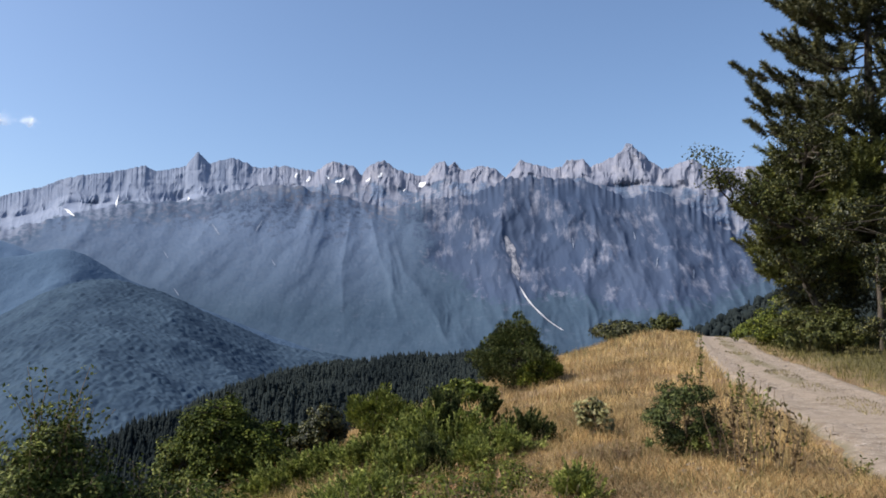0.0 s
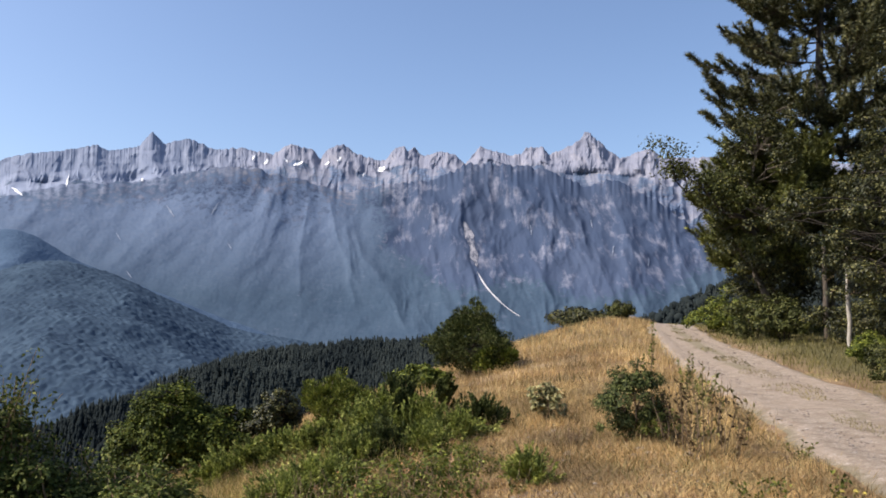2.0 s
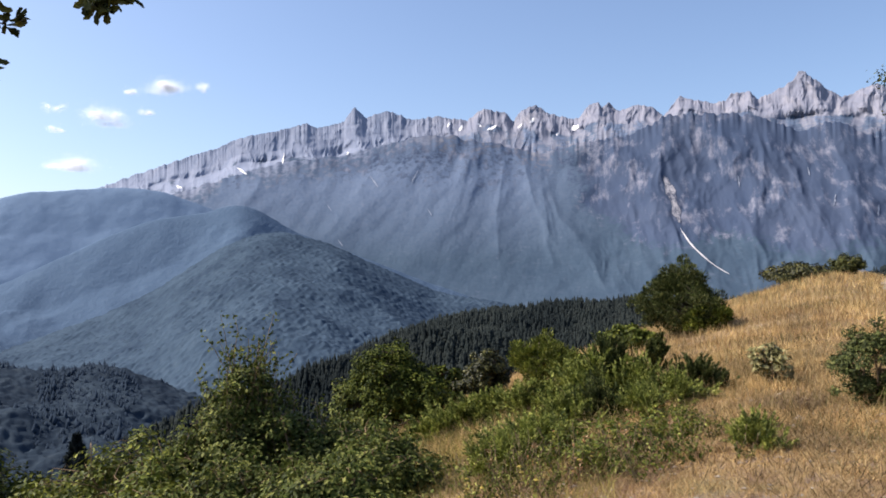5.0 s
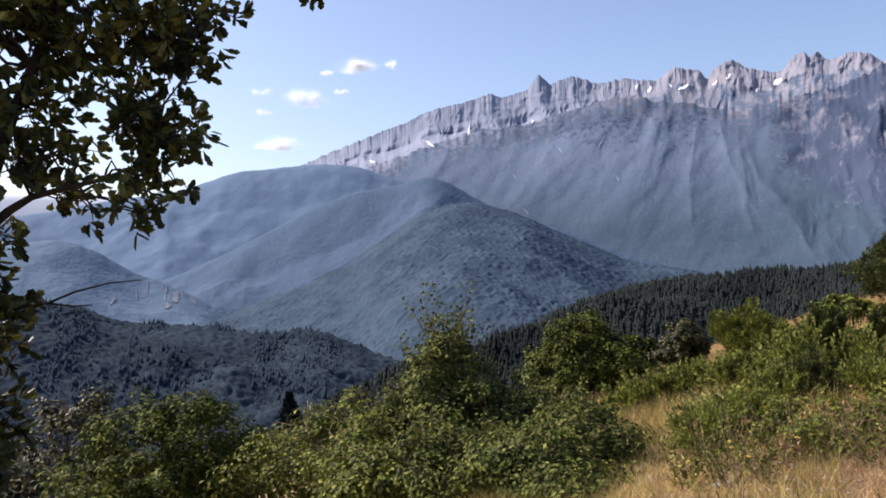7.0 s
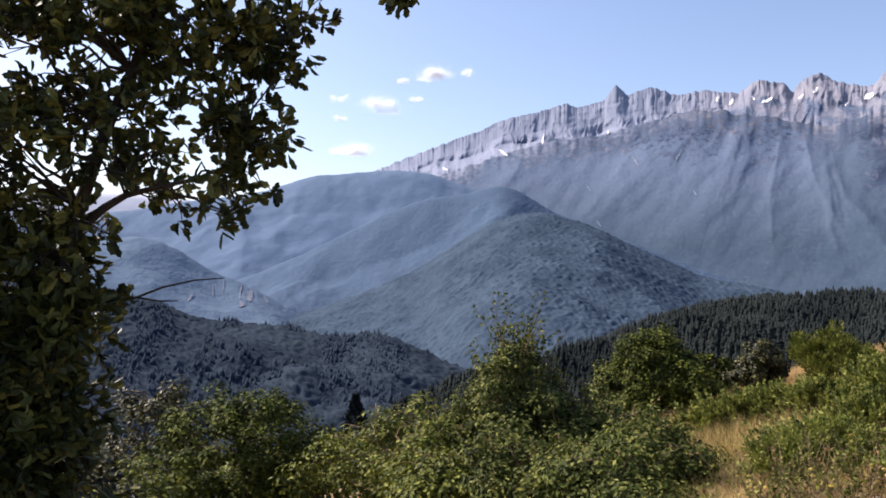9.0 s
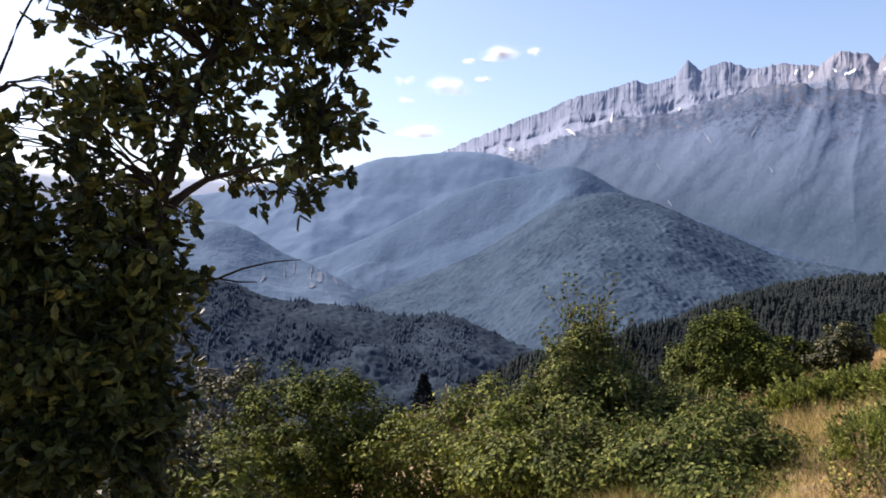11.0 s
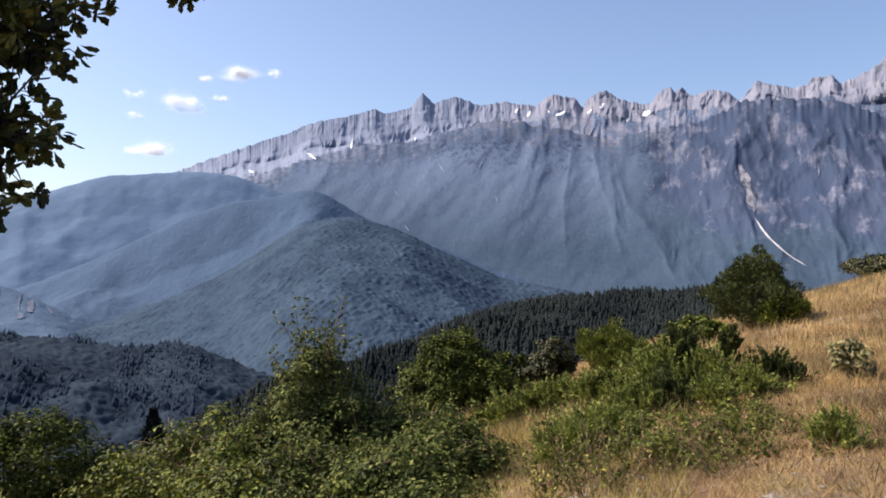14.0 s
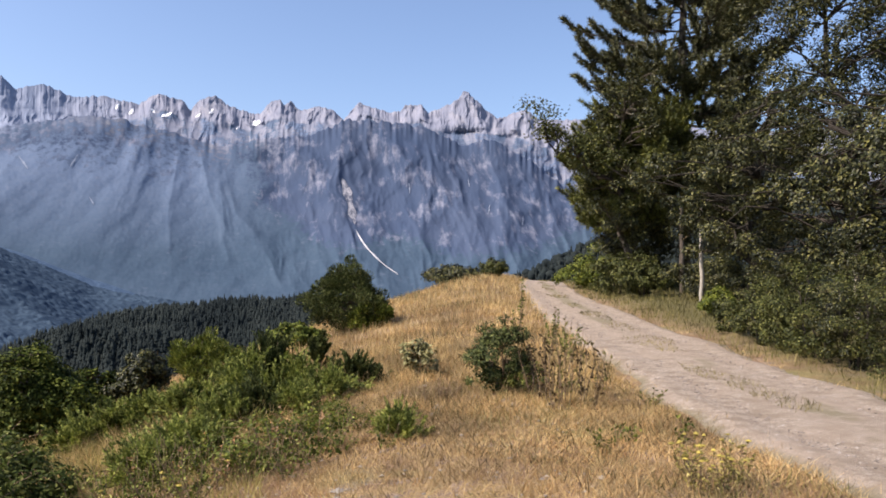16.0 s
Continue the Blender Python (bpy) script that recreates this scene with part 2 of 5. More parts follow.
M_deadwood = bark_material("dead_wood", (0.008, 0.007, 0.006), (0.024, 0.020, 0.017))
M_palebark = bark_material("pale_bark", (0.22, 0.19, 0.15), (0.46, 0.42, 0.36))
M_twig = bark_material("dry_twigs", (0.12, 0.08, 0.05), (0.28, 0.20, 0.12))
M_straw = leaf_material("straw", (0.275, 0.183, 0.088), (0.555, 0.393, 0.200), (0.78, 0.605, 0.365), 0.25, 0.8, 0.8)
M_russet = leaf_material("russet_herbs", (0.26, 0.15, 0.072), (0.47, 0.30, 0.155), (0.66, 0.48, 0.28), 0.2, 0.8, 0.5)
M_verge = leaf_material("verge_grass", (0.085, 0.080, 0.028), (0.175, 0.158, 0.060), (0.33, 0.27, 0.13), 0.2, 0.8, 0.9)
M_meadow = leaf_material("half_dry_grass", (0.197, 0.161, 0.052), (0.360, 0.310, 0.109), (0.603, 0.517, 0.230), 0.25, 0.8, 0.6)
M_wither = leaf_material("withered_stalks", (0.06, 0.04, 0.022), (0.12, 0.08, 0.045), (0.22, 0.16, 0.09), 0.1, 0.9, 1.0)
M_herb = leaf_material("low_herbs", (0.13, 0.11, 0.055), (0.25, 0.21, 0.11), (0.42, 0.35, 0.21), 0.2, 0.8, 1.0)
M_stone = Mat("limestone", 0.9, 0.2)
M_stone.color(M_stone.ramp(M_stone.noise(9, 5), (0.3, (0.19, 0.165, 0.14)), (0.7, (0.37, 0.33, 0.28))))
M_stone = M_stone.m
M_pebble = Mat("dusty_pebbles", 0.95, 0.1)
M_pebble.color(M_pebble.ramp(M_pebble.island(), (0, (0.15, 0.12, 0.10)), (0.7, (0.30, 0.25, 0.21)), (1, (0.42, 0.37, 0.32))))
M_pebble = M_pebble.m
M_cloud = Mat("cloud", 1.0, 0.0)
M_cloud.p.inputs["Base Color"].default_value = (0.97, 0.97, 0.97, 1)
M_cloud = M_cloud.translucent(M_cloud.ramp(M_cloud.island(), (0, (0.95, 0.95, 0.95)), (1, (0.98, 0.98, 0.98))), 0.4).m
M_yellow = leaf_material("yellow_flowers", (0.34, 0.27, 0.06), (0.46, 0.37, 0.10), (0.56, 0.46, 0.18), 0.3, 0.7)
M_orange = leaf_material("orange_rose_leaves", (0.40, 0.19, 0.09), (0.55, 0.32, 0.18), (0.68, 0.5, 0.36), 0.3, 0.6)

# ---- mesh and noise tools ----
from mathutils.bvhtree import BVHTree

rng = np.random.default_rng(7)


def soft(v, k):
    """A corner at zero, rounded over about 1/k."""
    return np.where(v * k > 30, v, np.log1p(np.exp(np.minimum(v * k, 30))) / k)


def vnoise(x, y, seed=0):
    """Smooth value noise in the plane, 0 to 1."""
    xi, yi = np.floor(x), np.floor(y)
    fx, fy = x - xi, y - yi
    fx, fy = fx * fx * (3 - 2 * fx), fy * fy * (3 - 2 * fy)

    def lattice(a, b):
        h = np.sin(a * 127.1 + b * 311.7 + seed * 74.7) * 43758.5453
        return h - np.floor(h)
    low = lattice(xi, yi) * (1 - fx) + lattice(xi + 1, yi) * fx
    high = lattice(xi, yi + 1) * (1 - fx) + lattice(xi + 1, yi + 1) * fx
    return low * (1 - fy) + high * fy


def fbm(x, y, octaves=4, seed=0, ridged=False):
    total, amp, size = 0.0, 1.0, 0.0
    for k in range(octaves):
        v = vnoise(x * 2 ** k, y * 2 ** k, seed + k)
        total = total + amp * (1 - np.abs(2 * v - 1) if ridged else v)
        size, amp = size + amp, amp * 0.5
    return total / size


def gnoise(x, y, seed=0):
    """Gradient noise in the plane, about -1 to 1."""
    xi, yi = np.floor(x), np.floor(y)
    fx, fy = x - xi, y - yi
    sx, sy = fx * fx * fx * (fx * (fx * 6 - 15) + 10), fy * fy * fy * (fy * (fy * 6 - 15) + 10)

    def corner(i, j):
        h = np.sin((xi + i) * 127.1 + (yi + j) * 311.7 + seed * 74.7) * 43758.5453
        a = (h - np.floor(h)) * 2 * np.pi
        return np.cos(a) * (fx - i) + np.sin(a) * (fy - j)
    low = corner(0, 0) * (1 - sx) + corner(1, 0) * sx
    high = corner(0, 1) * (1 - sx) + corner(1, 1) * sx
    return 1.5 * (low * (1 - sy) + high * sy)


def ridges(x, y, wave, octaves=6, seed=0, gain=0.5):
    """Branching ridges, 0 in the gullies to 1 on the spurs."""
    total, amp, size, carry = 0.0, 1.0, 0.0, 1.0
    for k in range(octaves):
        v = (1 - np.minimum(np.abs(gnoise(x / wave * 2.03 ** k + 17 * k, y / wave * 2.03 ** k + 9 * k, seed + k)), 1)) ** 2
        v = v * carry
        carry = np.clip(v * 1.6, 0, 1)
        total, size, amp = total + amp * v, size + amp, amp * gain
    return total / size


def quick_mesh(name, verts, faces, smooth=False, attribute=None):
    """A mesh from arrays; all faces have the same number of corners."""
    verts, faces = np.asarray(verts, np.float32), np.asarray(faces, np.int32)
    me = bpy.data.meshes.new(name)
    me.vertices.add(len(verts))
    me.vertices.foreach_set("co", verts.ravel())
    k = faces.shape[1]
    me.loops.add(faces.size)
    me.loops.foreach_set("vertex_index", faces.ravel())
    me.polygons.add(len(faces))
    me.polygons.foreach_set("loop_start", np.arange(0, faces.size, k, dtype=np.int32))
    me.polygons.foreach_set("use_smooth", np.full(len(faces), smooth))
    if attribute is not None:
        me.attributes.new(attribute[0], "FLOAT", "POINT").data.foreach_set("value", np.asarray(attribute[1], np.float32).ravel())
    me.update(calc_edges=True)
    me.validate()
    return me


def part(name, me, material, parent=None, label=""):
    ob = new(name, me)
    if len(me.materials) == 0:
        me.materials.append(material)
    if parent is not None:
        ob.parent = parent
    return tagged(ob, label)


def thing(name, m, label, category, group="", kind=""):
    ob = new(name)
    ob.empty_display_size = 0.2
    ob.matrix_world = m
    return tagged(ob, label, category, group, kind)


def grid_faces(rows, cols):
    i = np.arange((rows - 1) * cols).reshape(rows - 1, cols)[:, :-1].ravel()
    return np.stack([i, i + 1, i + cols + 1, i + cols], 1)


def unit(v):
    return v / np.maximum(np.linalg.norm(v, axis=-1, keepdims=True), 1e-9)


def blades(at, way, length, width, fold=0.0, face=None):
    """Leaves as folded lozenges: arrays of foot, direction, length and width, and the way they face."""
    n = len(at)
    way = unit(way)
    side = unit(np.cross(way, rng.normal(size=(n, 3)) if face is None else face + 0.3 * rng.normal(size=(n, 3))))
    up = np.cross(side, way)
    length, width = np.broadcast_to(length, n)[:, None], np.broadcast_to(width, n)[:, None]
    mid = at + way * length * 0.5
    v = np.stack([at, mid + side * width * 0.5 + up * fold * width, at + way * length, mid - side * width * 0.5 + up * fold * width], 1)
    return v.reshape(-1, 3), np.arange(4 * n).reshape(n, 4)


def tube(path, radii, sides=6):
    """A tapered limb along a line of points."""
    path, radii = np.asarray(path, float), np.asarray(radii, float)
    way = unit(np.gradient(path, axis=0))
    ref = np.where(np.abs(way[:, 2:3]) > 0.9, np.array([[1.0, 0, 0]]), np.array([[0, 0, 1.0]]))
    a = unit(np.cross(way, ref))
    b = np.cross(way, a)
    ang = np.arange(sides) * 2 * np.pi / sides
    v = path[:, None] + radii[:, None, None] * (np.cos(ang)[None, :, None] * a[:, None] + np.sin(ang)[None, :, None] * b[:, None])
    k, s = np.meshgrid(np.arange(len(path) - 1), np.arange(sides), indexing="ij")
    f = np.stack([k * sides + s, k * sides + (s + 1) % sides, (k + 1) * sides + (s + 1) % sides, (k + 1) * sides + s], -1)
    return v.reshape(-1, 3), f.reshape(-1, 4)


def joined(pieces):
    vs, fs, n = [], [], 0
    for v, f in pieces:
        vs.append(v)
        fs.append(f + n)
        n += len(v)
    return np.concatenate(vs), np.concatenate(fs)


def bent(a, b, sag, n=6, wobble=0.0):
    """A line from a to b that bows upward by sag."""
    a, b = np.asarray(a, float), np.asarray(b, float)
    t = np.linspace(0, 1, n)[:, None]
    p = a + (b - a) * t
    p[:, 2] += sag * 4 * (t * (1 - t))[:, 0]
    p[1:-1] += rng.normal(size=(n - 2, 3)) * wobble
    return p


# ---- the lie of the land ----


def road_x(y):
    """The track's left edge."""
    t = np.minimum(soft(y - 5.0, 0.8), 60)
    return 4.0 + 0.19 * t + 0.002 * t * t


ROAD_W = 2.42


def ground_z(x, y):
    """The hilltop: a shoulder that carries the track over a crest and falls away to the valley."""
    x, y = np.asarray(x, float), np.asarray(y, float)
    b = soft(y - 47.0, 0.3)
    z = 0.0322 * soft(y - 4.0, 0.5) - 0.0322 * b - np.minimum(0.004 * b * b, 0.28 * b)
    u = road_x(y) - x
    a = np.maximum(u - 1, 0)
    z = z - np.where(a < 7.5, 0.024 * a * a, 1.35 + 0.36 * (a - 7.5))
    r = np.maximum(-u - ROAD_W, 0)
    z = z + 0.46 * np.exp(-((u - 2.4) / 2.1) ** 2) * np.clip((y - 18) / 22, 0, 1)
    z = z + 0.05 * np.minimum(r, 20) - 0.12 * np.maximum(r - 30, 0)
    off = np.clip(np.maximum(u, r), 0, 1)
    z = z + off * (0.10 * (vnoise(x * 0.7, y * 0.7, 3) - 0.5) + 0.05 * (vnoise(x * 2.3, y * 2.3, 5) - 0.5))
    return -130.0 + soft(z + 130.0, 0.06)


def on_ground(x, y, dz=0.0):
    return (x, y, float(ground_z(x, y)) + dz)


def build_ground():
    rings = np.concatenate([[0.02], np.geomspace(0.5, 4900, 165)])
    view = np.radians(np.linspace(-60, 75, 240))
    rest = np.radians(np.linspace(75, 300, 90))[1:]
    az = np.concatenate([view, rest])
    r, a = np.meshgrid(rings, az, indexing="ij")
    x, y = -r * np.sin(a), r * np.cos(a)
    v = np.stack([x, y, ground_z(x, y)], -1).reshape(-1, 3)
    edge = x - road_x(y) - ROAD_W
    litter = np.clip((edge - 0.25 + 0.5 * fbm(x * 0.8, y * 0.8, 3, 41)) / 1.6, 0, 1) * (edge < 60)
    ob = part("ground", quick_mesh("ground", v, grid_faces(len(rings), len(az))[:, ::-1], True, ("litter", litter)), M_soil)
    tagged(ob, "dry straw-coloured turf on a hilltop that falls to a valley", "ground", kind="structure")


def build_road():
    s = np.linspace(-6, 62, 460)
    w = np.linspace(-0.12, 1.12, 34)
    S, K = np.meshgrid(s, w, indexing="ij")
    edge = 0.6 * (fbm(S * 0.6, S * 0 + 1.5, 4, 11) - 0.5)
    x = road_x(S) + K * ROAD_W + edge * (1 - 2 * K)
    z = ground_z(x, S)
    lip = np.clip(np.minimum(K + 0.1, 1.1 - K) / 0.16, 0, 1)
    ruts = np.exp(-((K - 0.22) / 0.10) ** 2) + np.exp(-((K - 0.78) / 0.10) ** 2)
    z = z + 0.10 * lip - 0.03 - 0.02 * ruts * lip + 0.03 * (fbm(x * 2.5, S * 2.5, 3, 4) - 0.5)
    v = np.stack([x, S, z], -1).reshape(-1, 3)
    crown = 1.0 * np.exp(-((K - 0.52) / 0.13) ** 2) * np.clip(fbm(S * 0.55, K * 3, 3, 13) * 5.0 - 2.3, 0, 0.8) + np.clip(1 - lip, 0, 1)
    ob = part("road", quick_mesh("road", v, grid_faces(len(s), len(w)), True, ("crown", crown)), M_gravel)
    tagged(ob, "pale gravel track with two worn wheel ruts", "track", kind="structure")


def landform(crest, r_front, r_crest, r_back, foot, az_step, rows, spur=(0.0, 1.0), rough=0.0, shape=1.4, seed=0, lower=0.0, grain=0.0, folds=5):
    """A ridge seen from the hilltop: its crest line by bearing and rise in degrees, its foot and its far side."""
    a, e = np.array(sorted(crest)).T
    az = np.arange(a[0], a[-1], az_step)
    el = np.interp(az, a, e)
    el = np.convolve(np.pad(el, 6, mode="edge"), np.ones(13) / 13, "valid")
    ze = EYE + r_crest * np.tan(np.radians(el)) - lower
    zc = ze + r_crest * np.radians(rough * (fbm(az * 1.3, az * 0 + seed, 4, seed) - 0.5))

    def height(A, R):
        t = np.clip((R - r_front) / (r_crest - r_front), 0, 1)
        zz = np.interp(A, az, ze) + np.interp(A, az, zc - ze) * np.clip((t - 0.8) * 5, 0, 1)
        front = foot + (zz - foot) * (1 - (1 - t) ** shape)
        tb = np.clip((R - r_crest) / (r_back - r_crest), 0, 1)
        z = np.where(R <= r_crest, front, zz + (foot - zz) * tb ** 1.3)
        depth, wave = spur
        a = np.radians(A)
        x, y = -R * np.sin(a), R * np.cos(a)
        cut = 1 - ridges(x, y, wave, folds, seed + 9)
        z = z + grain * (gnoise(x / 95, y / 95, seed + 40) + 0.5 * gnoise(x / 38, y / 38, seed + 41)) * np.clip(t * 5, 0, 1) * np.clip((r_crest - R) / 60, 0.1, 1)
        return z - depth * cut * np.clip((r_crest - R) / (0.35 * (r_crest - r_front)), 0.06, 1) * np.clip(t * 4, 0.1, 1)
    r = np.concatenate([np.linspace(r_front, r_crest, rows), np.linspace(r_crest, r_back, 8)[1:]])
    R, A = np.meshgrid(r, az, indexing="ij")
    Z = height(A, R)
    ar = np.radians(A)
    v = np.stack([-R * np.sin(ar), R * np.cos(ar), Z], -1)
    return v.reshape(-1, 3), grid_faces(len(r), len(az)), height


SLOPES = []


def hill(name, label, material, *args, **more):
    v, f, height = landform(*args, **more)
    tagged(part(name, quick_mesh(name, v, f[:, ::-1], True), material), label, "hill", kind="structure")
    SLOPES.append(BVHTree.FromPolygons([tuple(p) for p in v], f.tolist()))
    return height


# Bearing (degrees to the left) and rise of the peaks and the cols between them
CREST_WEST = [(70, 2), (45, 3.5), (36, 6.4), (33.2, 7.6), (29.6, 9.0), (27.5, 9.75), (25.6, 10.6), (23.4, 11.0), (21.4, 11.6), (20.7, 11.25), (18.7, 11.7), (17.9, 12.8), (17.0, 12.0), (15.6, 12.55),
              (13.7, 11.9), (11.7, 12.1), (9.5, 11.75), (8.3, 12.6), (6.6, 12.2), (6.1, 11.6), (5.6, 12.25), (4.4, 12.8), (3.7, 12.2), (2.2, 11.7), (1.3, 11.6)]
CREST_EAST = [(0.5, 12.65), (-0.1, 12.65), (-0.4, 12.3), (-0.9, 12.65), (-1.4, 12.05), (-3.1, 12.35), (-4.0, 12.05), (-4.7, 11.5), (-5.3, 12.2), (-5.9, 12.75), (-7.8, 12.1), (-8.8, 12.1), (-9.3, 12.6), (-10.5, 12.7),
              (-11.0, 12.05), (-12.6, 12.7), (-13.3, 13.15), (-13.6, 13.6), (-14.0, 13.55), (-14.4, 13.1), (-15.1, 12.45), (-16.2, 11.6), (-18.2, 12.3), (-19.3, 11.5), (-24, 11.4), (-34, 10), (-62, 8)]
FRONT = [(70, 1), (40, 3), (30, 6.6), (25.6, 8.1), (23.4, 8.7), (21.4, 9.0), (18.7, 9.4), (17.0, 9.8), (15.6, 10.1), (13.7, 10.5), (12, 10.8), (10.9, 10.7), (9.5, 10.4), (7.6, 10.1), (3.9, 9.2), (0.9, 10.0), (-2, 10.1), (-4.6, 11.35), (-6.7, 11.5), (-10, 11.2), (-12.1, 10.5),
         (-13.3, 9.7), (-15.7, 10.2), (-17.3, 9.3), (-18.8, 8.4), (-21.1, 6.6), (-24, 5.4), (-62, 3)]
R_FOOT, R_FRONT, R_END = 2350.0, 3500.0, 4750.0


def build_range():
    """Two sheets by bearing and rise: the wooded front with its cliffs, and behind its edge the high apron and the rock towers."""
    az = np.concatenate([np.arange(-62, -34, 0.4), np.arange(-34, 38, 0.08), np.arange(38, 70, 0.4)])
    el_c = np.interp(az, *np.array(sorted(CREST_WEST + CREST_EAST)).T)
    el_c = el_c + np.where(az < 12, 0.10, 0.06) * gnoise(az * 2.3, az * 0 + 3.3, 2) + 0.07 * gnoise(az * 4.9, az * 0 + 1.7, 4) + 0.05 * gnoise(az * 9.7, az * 0 + 2.7, 5)
    base_f = np.interp(az, *np.array(sorted(FRONT)).T)
    even = np.convolve(np.pad(base_f, 40, mode="edge"), np.hanning(83)[1:-1] / np.hanning(83).sum(), "valid")
    el_f = base_f + 0.14 * gnoise(az * 0.9, az * 0 + 8.1, 6) + 0.12 * gnoise(az * 2.6, az * 0 + 4.4, 15) + np.where(az < 2, 0.16, 0.03) * gnoise(az * 4.3, az * 0 + 7.4, 16)

    def sheet(s, el, R, bare, crag, alp_haze):
        ar = np.radians(np.broadcast_to(az[None], R.shape))
        v = np.stack([-R * np.sin(ar), R * np.cos(ar), EYE + R * np.tan(np.radians(el))], -1)
        return v.reshape(-1, 3), grid_faces(len(s), len(az)), [np.broadcast_to(q, R.shape).ravel() for q in (bare, crag, alp_haze)]

    # the front
    s = np.linspace(0, 1, 210)
    S, A = np.meshgrid(s, az, indexing="ij")
    low = -4.0
    el = low + (even[None] - low) * S + (el_f - even)[None] * np.clip((S - 0.9) / 0.1, 0, 1)
    u = A + 0.30 * gnoise(A * 0.6, el * 0.5, 91)
    w = el + 0.30 * gnoise(A * 0.6, el * 0.5, 92)
    craggy = np.clip((2.6 - A + 2.2 * gnoise(A * 0.3, el * 0.4, 97) + 3.0 * (S - 0.7)) / 3, 0, 1)
    tall = np.clip(S * 1.7, 0.15, 1)
    west = np.clip((A - 3) / 8, 0, 1)
    R = R_FOOT + (R_FRONT - R_FOOT) * S ** 0.75
    spurs = ridges(u + (0.9 - 1.5 * (1 - west)) * w, w * 0.30, 7.5, 3, 21, 0.4)
    ribs = ridges(u - 0.25 * w, w * 0.36, 3.6, 4, 33, 0.45)
    crags = ridges(u - 0.08 * w, w * 0.42, 0.9, 4, 39, 0.55)
    fade = np.clip((1 - S) * 9, 0.12, 1)
    R = R - ((68 - 46 * west) * (spurs - 0.5) * tall + (4 + 64 * craggy) * (ribs - 0.5) * tall + (0.8 + 9 * craggy * np.clip(0.7 + 1.2 * gnoise(A * 0.5, el * 0.4, 95), 0.1, 1.4)) * (crags - 0.45) + 5 * gnoise(A * 0.9 + 0.5 * el, el * 0.7, 87) + 1.3 * gnoise(A * 4.5, el * 4.2, 88)) * fade
    edge = 0.5 * gnoise(A * 0.35, el * 0.5, 61) + 0.4 * gnoise(A * 1.3, el * 0.8, 62)
    line = np.interp(A, [-2, 1, 4, 7, 10, 12, 14, 17, 21, 25, 28, 34], [10.6, 9.7, 9.1, 9.9, 10.4, 10.4, 9.9, 9.2, 8.5, 8.0, 7.4, 6.2])
    bare = np.clip((el - line + 1.3 + 1.1 * edge + 1.6 * (0.42 - ribs)) / 2.6, 0, 1) * np.clip((A + 3) / 4, 0, 1)
    R = R - bare * west * (10 * (ridges(u + 0.1 * w, w * 0.33, 0.75, 4, 53, 0.55) - 0.45) + 18 * (ridges(u - 0.2 * w, w * 0.40, 2.2, 3, 51, 0.5) - 0.45)) * fade
    crag = craggy * np.clip((el - 0.6 - 2.6 * vnoise(A * 0.22, A * 0 + 2, 62) - 1.6 * np.clip((A + 3) / 5, 0, 1)) / 1.6, 0, 1)
    crag = np.maximum(crag, 0.45 * np.clip((el - 7 - 2 * edge) / 2, 0, 1))
    pieces = [sheet(s, el, R, bare, crag, np.clip((A + 2) / 8, 0, 1) * np.clip((el - 1.5) / 6, 0, 1) * (1 - bare * np.clip((A - 11) / 4, 0, 1)))]
    # the apron and the towers
    s = np.linspace(0, 1, 130)
    S, A = np.meshgrid(s, az, indexing="ij")
    bottom = np.minimum(el_f, el_c - 0.5) - 0.7
    wall = np.interp(az, [-34, -24, -19, -16, -13.5, -11, -8, -3, 1, 6, 9, 12, 16, 22, 28, 34, 40], [1.2, 1.6, 2.2, 1.4, 2.9, 1.3, 1.0, 1.1, 1.3, 1.25, 1.0, 1.9, 2.6, 2.2, 1.7, 0.9, 0.4])
    wall = np.minimum(wall + 0.35 * gnoise(az * 0.8, az * 0 + 6.6, 71), (el_c - bottom) * 0.85)
    el_b = el_c - wall
    even_b = np.convolve(np.pad(el_b, 20, mode="edge"), np.hanning(43)[1:-1] / np.hanning(43).sum(), "valid")
    k = np.clip(S / 0.4, 0, 1)
    q = np.clip((S - 0.4) / 0.6, 0, 1)
    el = bottom[None] + (even_b - bottom)[None] * k + (el_c - even_b)[None] * q
    u = A + 0.22 * gnoise(A * 1.1, el * 1.1, 93)
    w = el + 0.22 * gnoise(A * 1.1, el * 1.1, 94)
    towers = ridges(u - 0.2 * w, w * 0.40, 2.2, 3, 51, 0.5)
    flutes = ridges(u + 0.1 * w, w * 0.33, 0.75, 4, 53, 0.55)
    ledges = gnoise(u * 0.9, w * 3.0, 55)
    top = np.clip((1 - q) * 5, 0.15, 1)
    R = R_FRONT + 20 + 520 * k + 180 * q ** 0.8
    hollow = gnoise(A * 0.55, el * 0.9, 57)
    far_west = np.clip((A - 9) / 5, 0, 1)
    R = R - ((76 - 50 * far_west) * (towers - 0.45) + (28 - 18 * far_west) * (flutes - 0.45) + (7 - 3 * far_west) * ledges) * np.clip(q * 3, 0, 1) * top - (70 * hollow + 46 * (flutes - 0.45)) * np.clip(k * 3, 0, 1) * (1 - np.clip(q * 3, 0, 1))
    west = np.clip((A - 11) / 4, 0, 1)
    alp_haze = (1 - np.clip(q * 6 + 1.5 * (towers - 0.4), 0, 1)) * (1 - west)
    bare = np.clip(0.55 + q * 5 + 0.4 * west + 0.9 * gnoise(A * 1.1, el * 1.3, 63) + 0.9 * (0.42 - flutes), 0, 1)
    pieces.append(sheet(s, el, R, bare, 0.45 * (1 - q), alp_haze))
    # the far side
    s = np.linspace(0, 1, 6)
